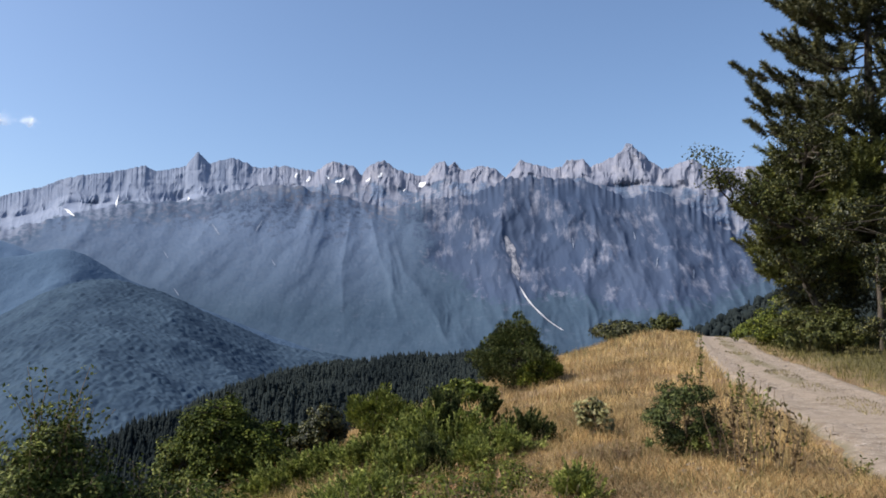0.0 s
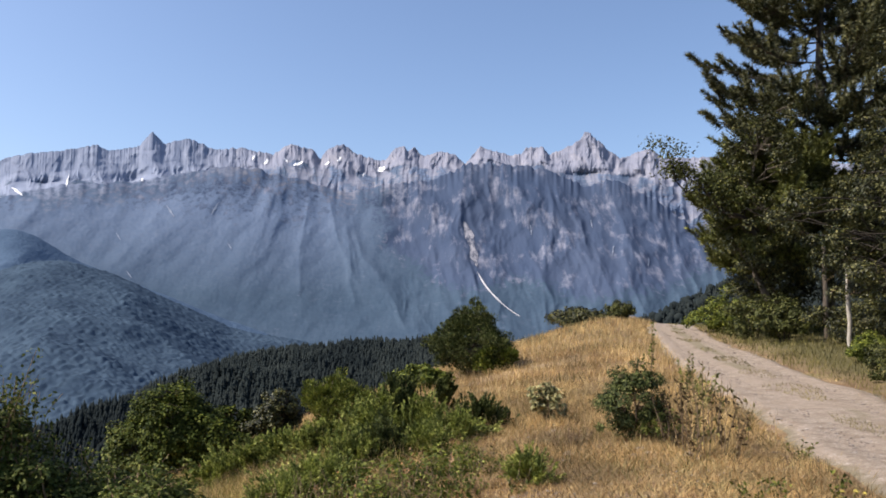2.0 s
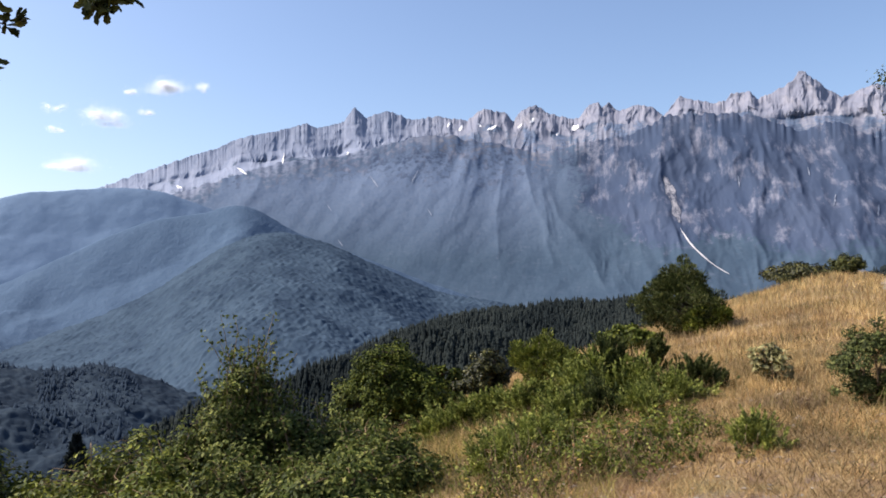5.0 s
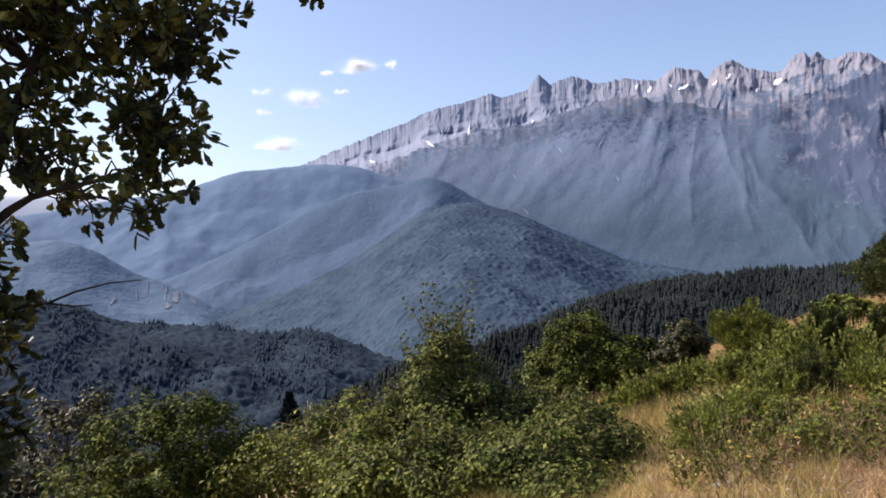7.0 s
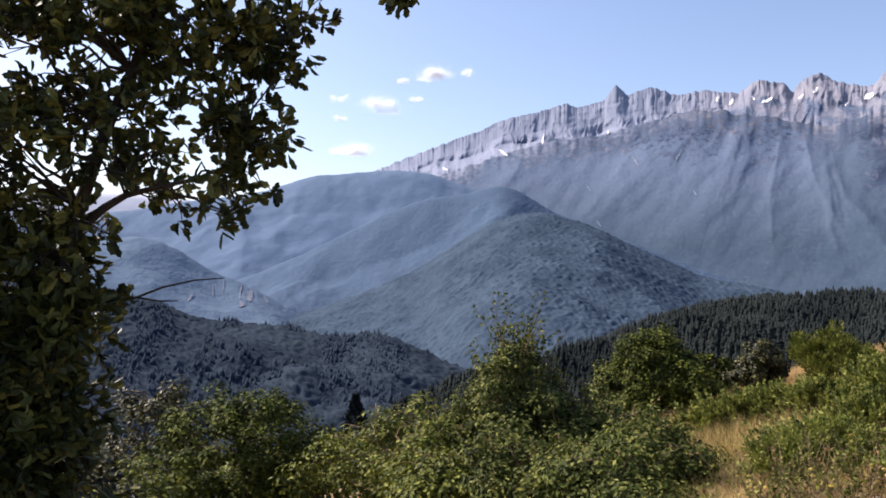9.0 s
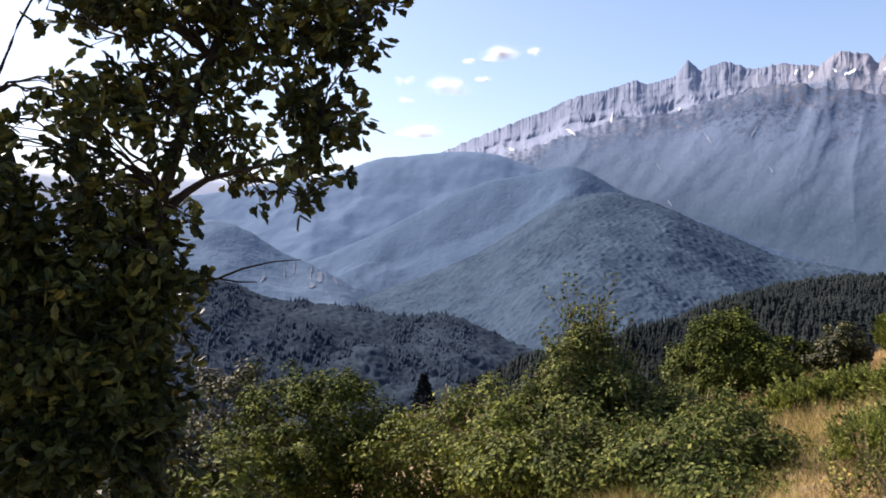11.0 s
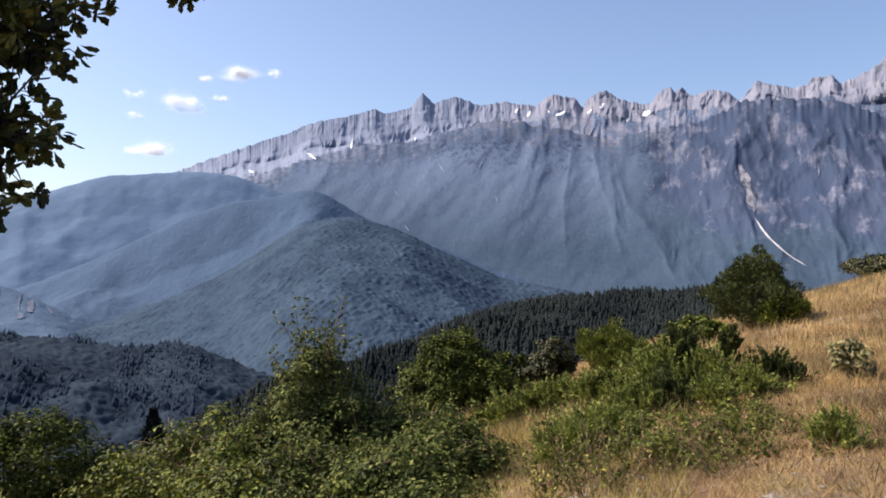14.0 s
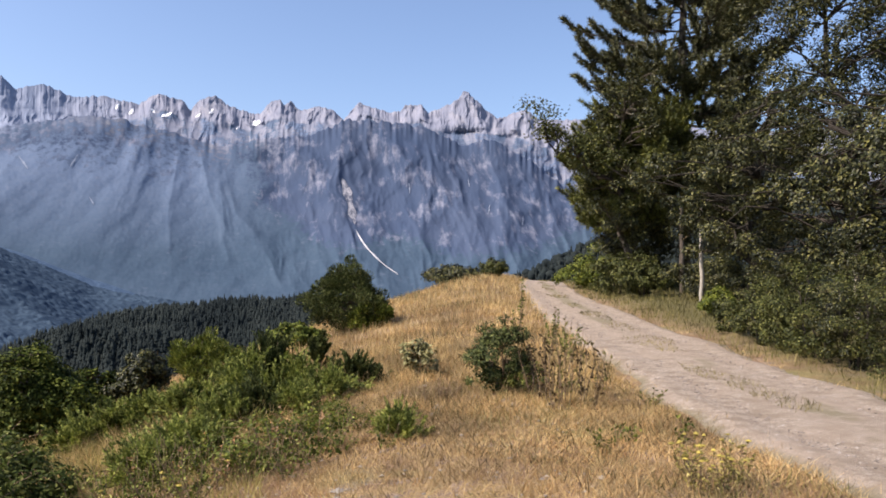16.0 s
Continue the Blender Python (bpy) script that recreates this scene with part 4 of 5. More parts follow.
def pine_tree(at, H, R, label, leaf, tiers, low=0.13):
    """A black pine: tiers of limbs that carry upturned plumes of needles, with gaps between the tiers."""
    root = thing("pine_tree", pose(*at), label, "pine tree", "pines along the track")
    p = bent((0, 0, -0.2), (0.2, 0.1, H), 0.0, 12, 0.05)
    v, f = tube(p, np.linspace(0.0105 * H, 0.0016 * H, 12), 9)
    part("trunk", quick_mesh("trunk", v, f, True), M_bark, root)
    plumes, ways, sizes = [], [], []
    for k, h in enumerate(np.linspace(low, 0.97, tiers)):
        reach = R * (1.04 - 0.88 * max(0, h - 0.3) ** 1.3) * (0.8 if h < low + 0.03 else 1)
        count = 6 if h < 0.9 else 4
        for s in range(count):
            a = 2 * np.pi * s / count + k * 2.4 + rng.normal() * 0.25
            q = reach * rng.uniform(0.55, 1.0)
            start = np.array([0.2 * h, 0.1 * h, H * h + rng.normal() * 0.25])
            end = start + np.array([q * np.cos(a), q * np.sin(a), q * rng.uniform(0.02, 0.22)])
            line = bent(start, end, -0.10 * q, 9, 0.06)
            pieces = [tube(line, np.linspace(0.085 * (1.1 - h), 0.02, 9), 5)]
            for j in range(3, 9):
                w = unit(line[j] - line[j - 1])
                flat = unit(np.array([-w[1], w[0], 0]))
                for side in (-1.0, -0.1, 0.9) if j < 8 else (-0.6, 0.0, 0.6):
                    off = flat * side * rng.uniform(0.55, 1.05) * (1.25 - 0.10 * j) + w * rng.uniform(0.05, 0.5)
                    tip = line[j] + off + np.array([0, 0, rng.uniform(-0.05, 0.22)])
                    pieces.append(tube(bent(line[j - 1], tip, -0.06, 3), [0.022, 0.016, 0.010], 3))
                    plumes.append(tip)
                    ways.append(unit(off) * 0.75 + w * 0.35 + np.array([0, 0, rng.uniform(0.35, 0.8)]))
                    sizes.append(rng.uniform(0.65, 1.1))
            v, f = joined(pieces)
            part("limb", quick_mesh("limb", v, f, True), M_bark, root)
    plumes, ways, sizes = np.array(plumes), unit(np.array(ways)), np.array(sizes)
    per = 150
    c, w, z = np.repeat(plumes, per, 0), np.repeat(ways, per, 0), np.repeat(sizes, per)[:, None]
    n = len(c)
    d = unit(rng.normal(size=c.shape))
    t = rng.uniform(-0.25, 0.85, n)[:, None]
    foot = c + w * z * t + d * 0.02
    way = unit(w * (0.55 + 0.5 * np.clip(t, 0, 1)) + d * 0.95)
    tip = foot + way * 0.27 * rng.uniform(0.75, 1.15, (n, 1)) * (1.15 - 0.35 * np.clip(t, 0, 1))
    side = unit(np.cross(way, d + 0.3 * rng.normal(size=d.shape))) * 0.028
    v = np.stack([foot - side, foot + side, tip], 1).reshape(-1, 3)
    part("crown", quick_mesh("crown", v, np.arange(3 * n).reshape(n, 3)), leaf, root)
    return root


def juniper(az, r, top, width, seed, label, leaf=None, leaders=22, spread=1.0):
    """A spiky juniper: arching leaders from one foot, each feathered with short pointed sprays."""
    at, H = sized(az, r, top)
    root = thing("juniper", pose(*at), label, "bush", "junipers in the meadow")
    W = width / 2
    feet, dirs, lengths = [], [], []
    for k in range(leaders):
        a = 2.4 * k + rng.normal() * 0.3
        rise = math.sin(math.pi / 2 * ((k + 0.5) / leaders) ** spread)
        out = math.sqrt(max(0.0, 1 - rise * rise))
        far = rng.uniform(0.72, 1.08)
        end = np.array([math.cos(a) * W * out * far, math.sin(a) * W * out * far, max(0.10 * H, H * rise * far)])
        line = bent((0, 0, -0.05), end, 0.10 * W * out, 7, 0.02 * W)
        v, f = tube(line, np.linspace(0.014, 0.004, 7), 4)
        part("stem", quick_mesh("stem", v, f, True), M_twig, root)
        n = 15
        t = rng.uniform(0.3, 1.0, n) ** 0.8
        base = np.stack([np.interp(t, np.linspace(0, 1, 7), line[:, j]) for j in range(3)], 1)
        way = unit(end)[None] * 0.95 + unit(rng.normal(size=(n, 3))) * 0.7 + np.array([0, 0, 0.35])
        feet.append(base)
        dirs.append(unit(way))
        lengths.append(rng.uniform(0.12, 0.30, n) * (0.6 + 0.4 * width))
    feet, dirs, lengths = np.concatenate(feet), np.concatenate(dirs), np.concatenate(lengths)
    per = 40
    c, w, L = np.repeat(feet, per, 0), np.repeat(dirs, per, 0), np.repeat(lengths, per)[:, None]
    n = len(c)
    t = rng.random((n, 1))
    d = unit(rng.normal(size=(n, 3)))
    p = c + w * L * t + d * L * 0.10 * (1 - t)
    p[:, 2] = np.maximum(p[:, 2], 0.02)
    v, f = blades(p, w * 1.0 + d * 0.5, 0.0042 * r * rng.uniform(0.7, 1.3, n), 0.0019 * r * rng.uniform(0.7, 1.2, n), 0.12)
    part("crown", quick_mesh("crown", v, f), leaf or M_juniper, root)
    return root


def roadside_oak(at, H, seed):
    """An oak that reaches one long crooked limb out past the pine."""
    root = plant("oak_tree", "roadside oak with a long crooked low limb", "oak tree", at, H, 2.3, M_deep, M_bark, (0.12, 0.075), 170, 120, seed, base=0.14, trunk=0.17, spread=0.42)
    line = np.array([(0.0, 0.0, 3.4), (-1.1, -0.3, 4.7), (-2.0, -0.5, 4.9), (-2.8, -0.5, 5.8), (-3.5, -0.6, 5.6), (-4.0, -0.7, 6.1)])
    pieces = [tube(line, [0.12, 0.10, 0.085, 0.07, 0.05, 0.02], 6)]
    ends = []
    for j in (1, 2, 2, 3, 3, 3, 4, 4, 5, 5, 5):
        e = line[j] + rng.normal(size=3) * np.array([0.6, 0.4, 0.35]) + np.array([0.05, 0, 0.55])
        pieces.append(tube(bent(line[j], e, 0.1, 4, 0.05), [0.035, 0.025, 0.018, 0.008], 4))
        ends += [e, e + rng.normal(size=3) * 0.35, (e + line[j]) / 2 + np.array([0, 0, 0.25])]
    v, f = joined(pieces)
    bough = part("limb", quick_mesh("limb", v, f, True), M_oakbark, root)
    c = np.repeat(np.array(ends), 80, 0)
    off = rng.normal(size=c.shape) * np.array([0.26, 0.26, 0.14])
    v, f = blades(c + off, unit(off) * 0.4 + rng.normal(size=c.shape), 0.13 * rng.uniform(0.7, 1.2, len(c)), 0.08, 0.1, unit(off) + np.array([0, 0, 0.6]))
    part("foliage", quick_mesh("foliage", v, f), M_olive, bough)
    return root


def near_oak():
    """The small oak beside the viewer: a leaning stem, crooked limbs and rosettes of lobed leaves."""
    eye = (-0.245, -0.073)

    def place(az, el, r):
        d = bearing(az, el)
        h = math.hypot(d.x, d.y)
        return np.array([eye[0] + d.x / h * r, eye[1] + d.y / h * r, EYE + r * math.tan(radians(el))])
    foot = np.array(set_near(60, 5.2))
    root = thing("oak_tree", pose(*foot), "small backlit oak with lobed leaves and a dead twig", "oak tree")
    stem = np.array([foot - (0, 0, 0.2), place(57.9, -12.7, 5.0), place(57.2, -6.2, 5.0), place(56.4, -0.5, 4.95), place(55.4, 3.3, 4.9), place(53.6, 9.2, 4.85), place(52.3, 12.7, 4.85), place(50.9, 16.2, 4.85), place(48.5, 24, 4.95), place(46, 33, 5.0)])
    second = np.array([place(60, -14, 5.2), place(63, -2, 5.3), place(66, 9, 5.4), place(67, 20, 5.4), place(66, 31, 5.3)])
    third = np.array([place(55.9, 1.4, 4.95), place(53.8, 3.4, 4.85), place(52.5, 4.3, 4.8), place(50.7, 4.85, 4.75), place(48.0, 5.6, 4.7), place(45.3, 6.9, 4.7)])
    fourth = np.array([place(52.3, 12.7, 4.85), place(50.1, 13.25, 4.8), place(47.4, 14.0, 4.75), place(44.2, 14.8, 4.7), place(41.6, 15.5, 4.7)])
    pieces = [tube(stem - foot, [0.080, 0.068, 0.058, 0.047, 0.039, 0.032, 0.027, 0.023, 0.016, 0.01], 9), tube(second - foot, [0.075, 0.06, 0.05, 0.035, 0.015], 7),
              tube(third - foot, [0.03, 0.024, 0.02, 0.016, 0.012, 0.006], 6), tube(fourth - foot, [0.026, 0.02, 0.016, 0.012, 0.006], 6)]
    nodes = np.concatenate([stem, second, third, fourth])
    # masses of the crown: bearing, rise, half width, half height, number of sprays
    LOBES = [(41.8, 15.8, 2.0, 2.2, 5), (44.6, 15.0, 2.4, 2.7, 8), (47.8, 15.7, 3.3, 2.7, 11), (51.6, 15.6, 3.3, 2.5, 10), (48.9, 11.6, 4.3, 2.2, 12), (45.5, 10.5, 1.2, 1.1, 2), (45.1, 7.1, 2.4, 2.2, 7), (43.1, 7.8, 1.1, 1.5, 2), (47.0, 5.0, 2.1, 1.2, 3), (45.8, 2.9, 0.6, 0.3, 1), (49.0, 3.4, 0.9, 0.3, 1), (51.2, 3.1, 0.4, 0.3, 1)]
    WEST = [(60.4, 15.6, 3.3, 1.9, 12), (57.0, 16.0, 2.6, 1.8, 9), (53.5, 16.6, 2.0, 1.5, 5), (59.7, 12.4, 0.4, 1.2, 1), (57.3, 11.8, 0.5, 1.3, 1), (55.4, 12.8, 0.5, 1.5, 1), (60.6, 8.8, 2.6, 1.9, 7), (57.3, 8.4, 2.4, 2.2, 8), (53.9, 8.6, 2.7, 2.3, 6), (60.6, 5.5, 2.3, 1.8, 4), (53.5, 5.1, 1.7, 1.3, 2), (50.7, 8.0, 1.7, 1.5, 3)]
    LOW = [(60.2, 1.6, 3.5, 1.9, 8), (56.8, 0.4, 2.9, 2.3, 9), (58.4, -2.5, 3.9, 2.7, 23), (59.0, -6.2, 3.9, 3.3, 28), (59.3, -10.8, 4.9, 4.6, 49), (54.0, -4.0, 0.9, 2.1, 4), (56.6, -10.0, 2.7, 4.6, 26), (57.9, -14.5, 4.5, 2.9, 28), (63.8, -3.8, 2.4, 8.3, 44), (63.4, -12.2, 2.4, 5.0, 27)]
    ends = []
    for az, el, w, h, n in [(a - 0.8, e, w, h, n) for a, e, w, h, n in LOBES] + WEST + LOW:
        for q in range(n):
            t, k = rng.uniform(0, 6.283), rng.random() ** 0.5
            ends.append(place(az + w * k * math.cos(t), el + h * k * math.sin(t), rng.uniform(4.45, 5.15)))
    limb = np.array([place(46, 33, 5.0), place(42, 34, 4.9), place(36.2, 28, 4.85), place(34.0, 19.4, 4.85), place(33.4, 18.5, 4.85)])
    pieces.append(tube(limb - foot, [0.02, 0.014, 0.010, 0.006, 0.004], 5))
    # Sprays out of view on the sun's side, added to shade the trunk.
    for k in range(120):
        az, el = rng.uniform(65, 90), rng.uniform(-10, 8)
        if vnoise(az * 0.28, el * 0.28, 7) > 0.5:
            ends.append(place(az, el, rng.uniform(4.5, 6.3)))
    for k in range(45):
        ends.append(place(rng.uniform(41, 62), rng.uniform(19.8, 32), rng.uniform(4.3, 5.8)))
    # More unseen sprays, set along the sun's path to darken the low leaves.
    for k in range(110):
        ends.append(place(rng.uniform(67, 80), rng.uniform(0, 14), rng.uniform(6.0, 8.2)))
    for k in range(150):
        ends.append(place(rng.uniform(59, 74), rng.uniform(-20, 2), rng.uniform(4.5, 5.9)))
    # Unseen sprays higher up towards the sun, added to shade the low mass.
    for k in range(40):
        ends.append(place(rng.uniform(70, 92), rng.uniform(8, 34), rng.uniform(4.2, 6.0)))
    leaves_at, leaves_way = [], []
    hang = len(ends)
    ends += [limb[-1], limb[-1] + (0.05, 0.03, 0.06), limb[-2]]
    for i, e in enumerate(ends):
        lone = i >= hang
        below = nodes[nodes[:, 2] < max(e[2] + 0.15, stem[0, 2] + 0.1)]
        gap = np.linalg.norm(below - e, axis=1)
        n = below[np.argmin(gap)]
        line = bent(limb[2], e, 0.02, 7, 0.005) if lone else bent(n, e, 0.06 + 0.05 * rng.random(), 7, 0.02)
        pieces.append(tube(line - foot, np.linspace(0.006 + 0.008 * min(1.0, gap.min()), 0.0035, 7), 5))
        for s in range(5):
            q = line[-1] - unit(line[-1] - line[-3]) * rng.uniform(0, 0.05 if lone else 0.16) + rng.normal(size=3) * (0.04 if lone else 0.062)
            w = unit(q - line[-4]) + rng.normal(size=3) * 0.3 + np.array([0, 0, 0.1])
            pieces.append(tube(bent(line[rng.integers(3, 7)], q, 0.02, 3) - foot, [0.005, 0.004, 0.0025], 3))
            for _ in range(7):
                leaves_at.append(q + rng.normal(size=3) * 0.018)
                leaves_way.append(unit(w) * 0.75 + unit(rng.normal(size=3)) * 0.8)
    v, f = joined(pieces)
    stem_part = part("stem", quick_mesh("stem", v, f, True), M_oakbark, root)
    at, way = np.array(leaves_at) - foot, np.array(leaves_way)
    v, f = lobed_leaves(at, way, 0.098 * rng.uniform(0.65, 1.25, len(at)), 0.050 * rng.uniform(0.8, 1.2, len(at)))
    part("crown", quick_mesh("crown", v, f), M_oak, root)
    a = [place(56.2, -3.2, 4.95), place(53.2, -2.9, 4.95), place(51.7, -2.7, 4.95), place(50.0, -2.0, 4.95), place(47.9, -1.5, 4.95), place(45.9, -1.35, 4.95)]
    b = [place(51.7, -2.7, 4.95), place(50.2, -2.96, 4.95), place(49.0, -2.96, 4.95)]
    v, f = joined([tube(np.array(a) - foot, [0.010, 0.009, 0.008, 0.007, 0.005, 0.003], 5), tube(np.array(b) - foot, [0.006, 0.005, 0.003], 4)])
    part("dead_twig", quick_mesh("dead_twig", v, f, True), M_deadwood, stem_part, "bare dead twig")
    return root


def build_plants():
    global rng
    rng = np.random.default_rng(19)
    near_oak()
    # the bushes below the viewer
    sh = dict(bark=M_twig)
    for az, r, top, w, seed, n, extra in ((26.0, 10.6, -5.0, 1.05, 3, 90, 24), (28.4, 11.0, -7.6, 1.2, 61, 60, 14), (23.4, 10.4, -8.6, 1.5, 5, 90, 10), (19.6, 10.6, -9.9, 1.7, 4, 90, 10), (17.4, 8.7, -11.4, 1.5, 64, 90, 12), (20.2, 8.0, -13.2, 1.5, 66, 80, 9), (17.9, 7.4, -16.0, 1.2, 67, 60, 6), (30.6, 10.8, -10.6, 1.4, 2, 60, 7), (22.0, 8.9, -13.0, 1.7, 62, 70, 8), (26.6, 9.0, -12.4, 1.6, 63, 60, 8)):
        root = bush("hawthorn_bush", az, r, top, w, seed, "grey-green hawthorn bush with loose upright shoots", n, 80, (0.07, 0.042), M_shrub, stems=5, trunk=0.03, base=0.04, spread=0.20, **sh)
        shoots(root, sized(az, r, top)[1], w / 2, extra, M_shrub, (0.065, 0.04), seed)
    bush("green_bush", 31.0, 9.3, -13.2, 1.7, 65, "fresh green bush on the slope", 70, 80, (0.08, 0.05), M_green, stems=4, trunk=0.025, base=0.03, spread=0.2, **sh)
    bush("green_bush", 33, 11.5, -10.6, 3.4, 6, "fresh green bush on the slope", 110, 80, (0.09, 0.055), M_green, stems=5, trunk=0.03, base=0.03, spread=0.3, **sh)
    bush("green_bush", 38.5, 13, -12.5, 3.4, 7, "low green bush on the slope", 90, 80, (0.10, 0.06), M_green, stems=4, trunk=0.03, base=0.03, spread=0.32, **sh)
    bush("round_oak_bush", 45.6, 13, -8.7, 2.9, 8, "dense rounded young oak", 260, 95, (0.085, 0.055), M_oakmid, trunk=0.07, base=0.03, spread=0.22, full=0.6)
    bush("oak_bush", 51.5, 16, -7.4, 2.6, 9, "shaded young oak beside the slope", 80, 80, (0.12, 0.08), M_deep, trunk=0.06, base=0.05)
    bush("green_bush", 53.5, 8.5, -13.2, 1.6, 10, "pale green bush with broad leaves", 60, 60, (0.09, 0.065), M_bright, stems=4, trunk=0.025, base=0.03)
    bush("oak_bush", 57.5, 9.5, -9.5, 2.4, 11, "dark bush under the oak", 80, 80, (0.10, 0.065), M_deep, stems=4, trunk=0.03, base=0.03)
    bush("oak_bush", 65, 8.5, -8.5, 3.0, 12, "dark bush under the oak", 80, 80, (0.10, 0.065), M_deep, stems=4, trunk=0.03, base=0.03)
    # young trees along the edge of the meadow
    bush("young_oak", 15.1, 20, -4.3, 2.35, 13, "broad young oak at the meadow's lower edge", 220, 110, (0.10, 0.062), M_oakmid, trunk=0.10, base=0.03, spread=0.26)
    bush("young_oak", 17.6, 21, -6.2, 2.2, 14, "small young oak with grey-green leaves", 90, 80, (0.13, 0.08), M_shrub, trunk=0.07, base=0.05)
    bush("young_oak", 12.0, 24, -5.9, 1.5, 15, "small dark tree at the meadow's edge", 80, 80, (0.15, 0.09), M_oakmid, trunk=0.07, base=0.08)
    bush("green_bush", 8.6, 20, -5.4, 1.45, 16, "dark green bush at the meadow's edge", 130, 90, (0.10, 0.055), M_deep, stems=3, trunk=0.04, base=0.04)
    bush("bright_bush", 4.5, 17.5, -4.2, 1.55, 17, "bright yellow-green bush on the slope", 150, 90, (0.10, 0.035), M_bright, stems=5, trunk=0.03, base=0.03, spiky=True, spread=0.2)
    bush("green_bush", 1.6, 22, -5.6, 1.2, 18, "low green bush at the meadow's edge", 70, 70, (0.13, 0.07), M_green, stems=4, trunk=0.03, base=0.03)
    bush("green_bush", -1.4, 20, -3.2, 1.3, 19, "green bush beside the dark rounded tree", 80, 80, (0.14, 0.08), M_green, stems=4, trunk=0.03, base=0.03)
    bush("rounded_tree", -5.4, 22, 0.95, 2.5, 20, "dark green rounded tree on the brow of the hill", 300, 110, (0.10, 0.035), M_bluejun, trunk=0.09, base=0.02, spread=0.24, spiky=True, full=0.5, category="tree")
    bush("green_bush", -6.9, 21, -1.9, 1.2, 21, "light green bush at the foot of a tree", 60, 70, (0.13, 0.06), M_green, stems=4, trunk=0.03, base=0.03, spiky=True)
    bush("crest_bush", -16.0, 44, 1.45, 1.7, 22, "yellow-green bush on the crest", 60, 80, (0.15, 0.07), M_olive, stems=4, trunk=0.03, base=0.03)
    bush("crest_bush", -12.9, 43, 0.75, 2.8, 23, "dark bush on the crest", 90, 70, (0.20, 0.10), M_deep, stems=4, trunk=0.03, base=0.03)
    # junipers in the meadow
    for k, (az, r, top, w, n, up) in enumerate([(-0.2, 11.4, -4.75, 1.0, 30, 0.8), (1.2, 11.2, -6.0, 0.9, 24, 1.0), (-1.6, 11.0, -6.2, 0.9, 22, 1.0), (-6.1, 11.4, -6.0, 0.75, 16, 1.4), (-4.3, 10.6, -7.2, 0.9, 18, 1.3),
                                                (-2.4, 9.8, -8.2, 0.8, 18, 1.2), (0.8, 10.0, -8.0, 0.8, 18, 1.2), (3.0, 9.8, -8.6, 0.8, 18, 1.2)]):
        juniper(az, r, top, w, k, "yellow-green juniper with pointed sprays in dry grass", M_juniper if k % 3 else M_bluejun, n, up)
    for k, (az, r, top, w, n, up) in enumerate([(6.0, 8.6, -10.6, 1.1, 24, 1.3), (7.8, 8.2, -11.8, 0.8, 20, 1.3), (4.4, 8.6, -10.6, 0.8, 18, 1.2),
                                                (5.6, 11.8, -8.0, 1.1, 18, 1.5), (8.0, 12.6, -8.6, 1.3, 20, 1.5), (10.4, 12.6, -9.2, 1.4, 20, 1.5), (12.4, 12.6, -10.4, 1.2, 18, 1.5), (2.4, 13.4, -6.4, 0.9, 16, 1.3)]):
        juniper(az, r, top, w, k + 20, "low spreading juniper in dry grass", M_juniper, n, up)
    juniper(-3.5, 13.8, -4.5, 0.42, 40, "small dark upright juniper", M_bluejun, 12, 0.6)
    juniper(-9.5, 7.5, -10.1, 0.42, 41, "tiny juniper in dry grass", M_juniper, 12, 1.0)
    bush("dog_rose", -0.6, 7.6, -9.9, 1.3, 36, "low dog rose in dry grass", 60, 45, (0.05, 0.034), M_bright, stems=6, trunk=0.010, base=0.05, bark=M_twig, spread=0.13)
    bush("dog_rose", -4.3, 8.6, -9.2, 0.8, 37, "low dog rose in dry grass", 36, 45, (0.04, 0.026), M_green, stems=5, trunk=0.010, base=0.05, bark=M_twig, spread=0.12)
    bush("evergreen_bush", -16.7, 9.6, -3.0, 0.80, 38, "grey-green bush standing in dry grass", 110, 110, (0.045, 0.021), M_bluejun, stems=4, trunk=0.02, base=0.04, bark=M_twig, spread=0.085)
    bush("evergreen_bush", -18.4, 9.6, -5.6, 0.50, 39, "light green shrub beside a grey-green bush", 30, 70, (0.05, 0.02), M_juniper, stems=4, trunk=0.014, base=0.03, bark=M_twig, spread=0.07)
    bush("mullein", -10.9, 11.4, -4.2, 0.5, 40, "pale dusty plant with broad leaves", 26, 22, (0.11, 0.06), M_pale, stems=3, trunk=0.012, base=0.05, bark=M_twig, spread=0.08, category="plant")
    # the wood along the track's right side
    pine_tree(set_near(-29.6, 37.5), 26.0, 4.9, "tall dark green pine at the roadside", M_needle, 22)
    pine_tree(set_near(-26.2, 35.0), 7.8, 3.7, "young yellow-green pine under a taller pine", M_young, 6, 0.42)
    roadside_oak(set_near(-26.0, 33.5), 10.2, 42)
    t = dict(category="tree", bark=M_oakbark)
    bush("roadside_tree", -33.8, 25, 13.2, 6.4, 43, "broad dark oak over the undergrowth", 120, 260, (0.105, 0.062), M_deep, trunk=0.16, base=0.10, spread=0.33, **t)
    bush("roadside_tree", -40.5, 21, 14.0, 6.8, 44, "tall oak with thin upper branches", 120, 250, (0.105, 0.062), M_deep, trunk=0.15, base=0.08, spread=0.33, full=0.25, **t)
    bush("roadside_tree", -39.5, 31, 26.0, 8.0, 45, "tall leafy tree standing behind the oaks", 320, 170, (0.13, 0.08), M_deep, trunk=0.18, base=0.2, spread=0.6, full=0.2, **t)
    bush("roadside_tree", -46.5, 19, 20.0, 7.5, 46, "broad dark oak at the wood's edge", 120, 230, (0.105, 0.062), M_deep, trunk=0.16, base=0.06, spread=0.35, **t)
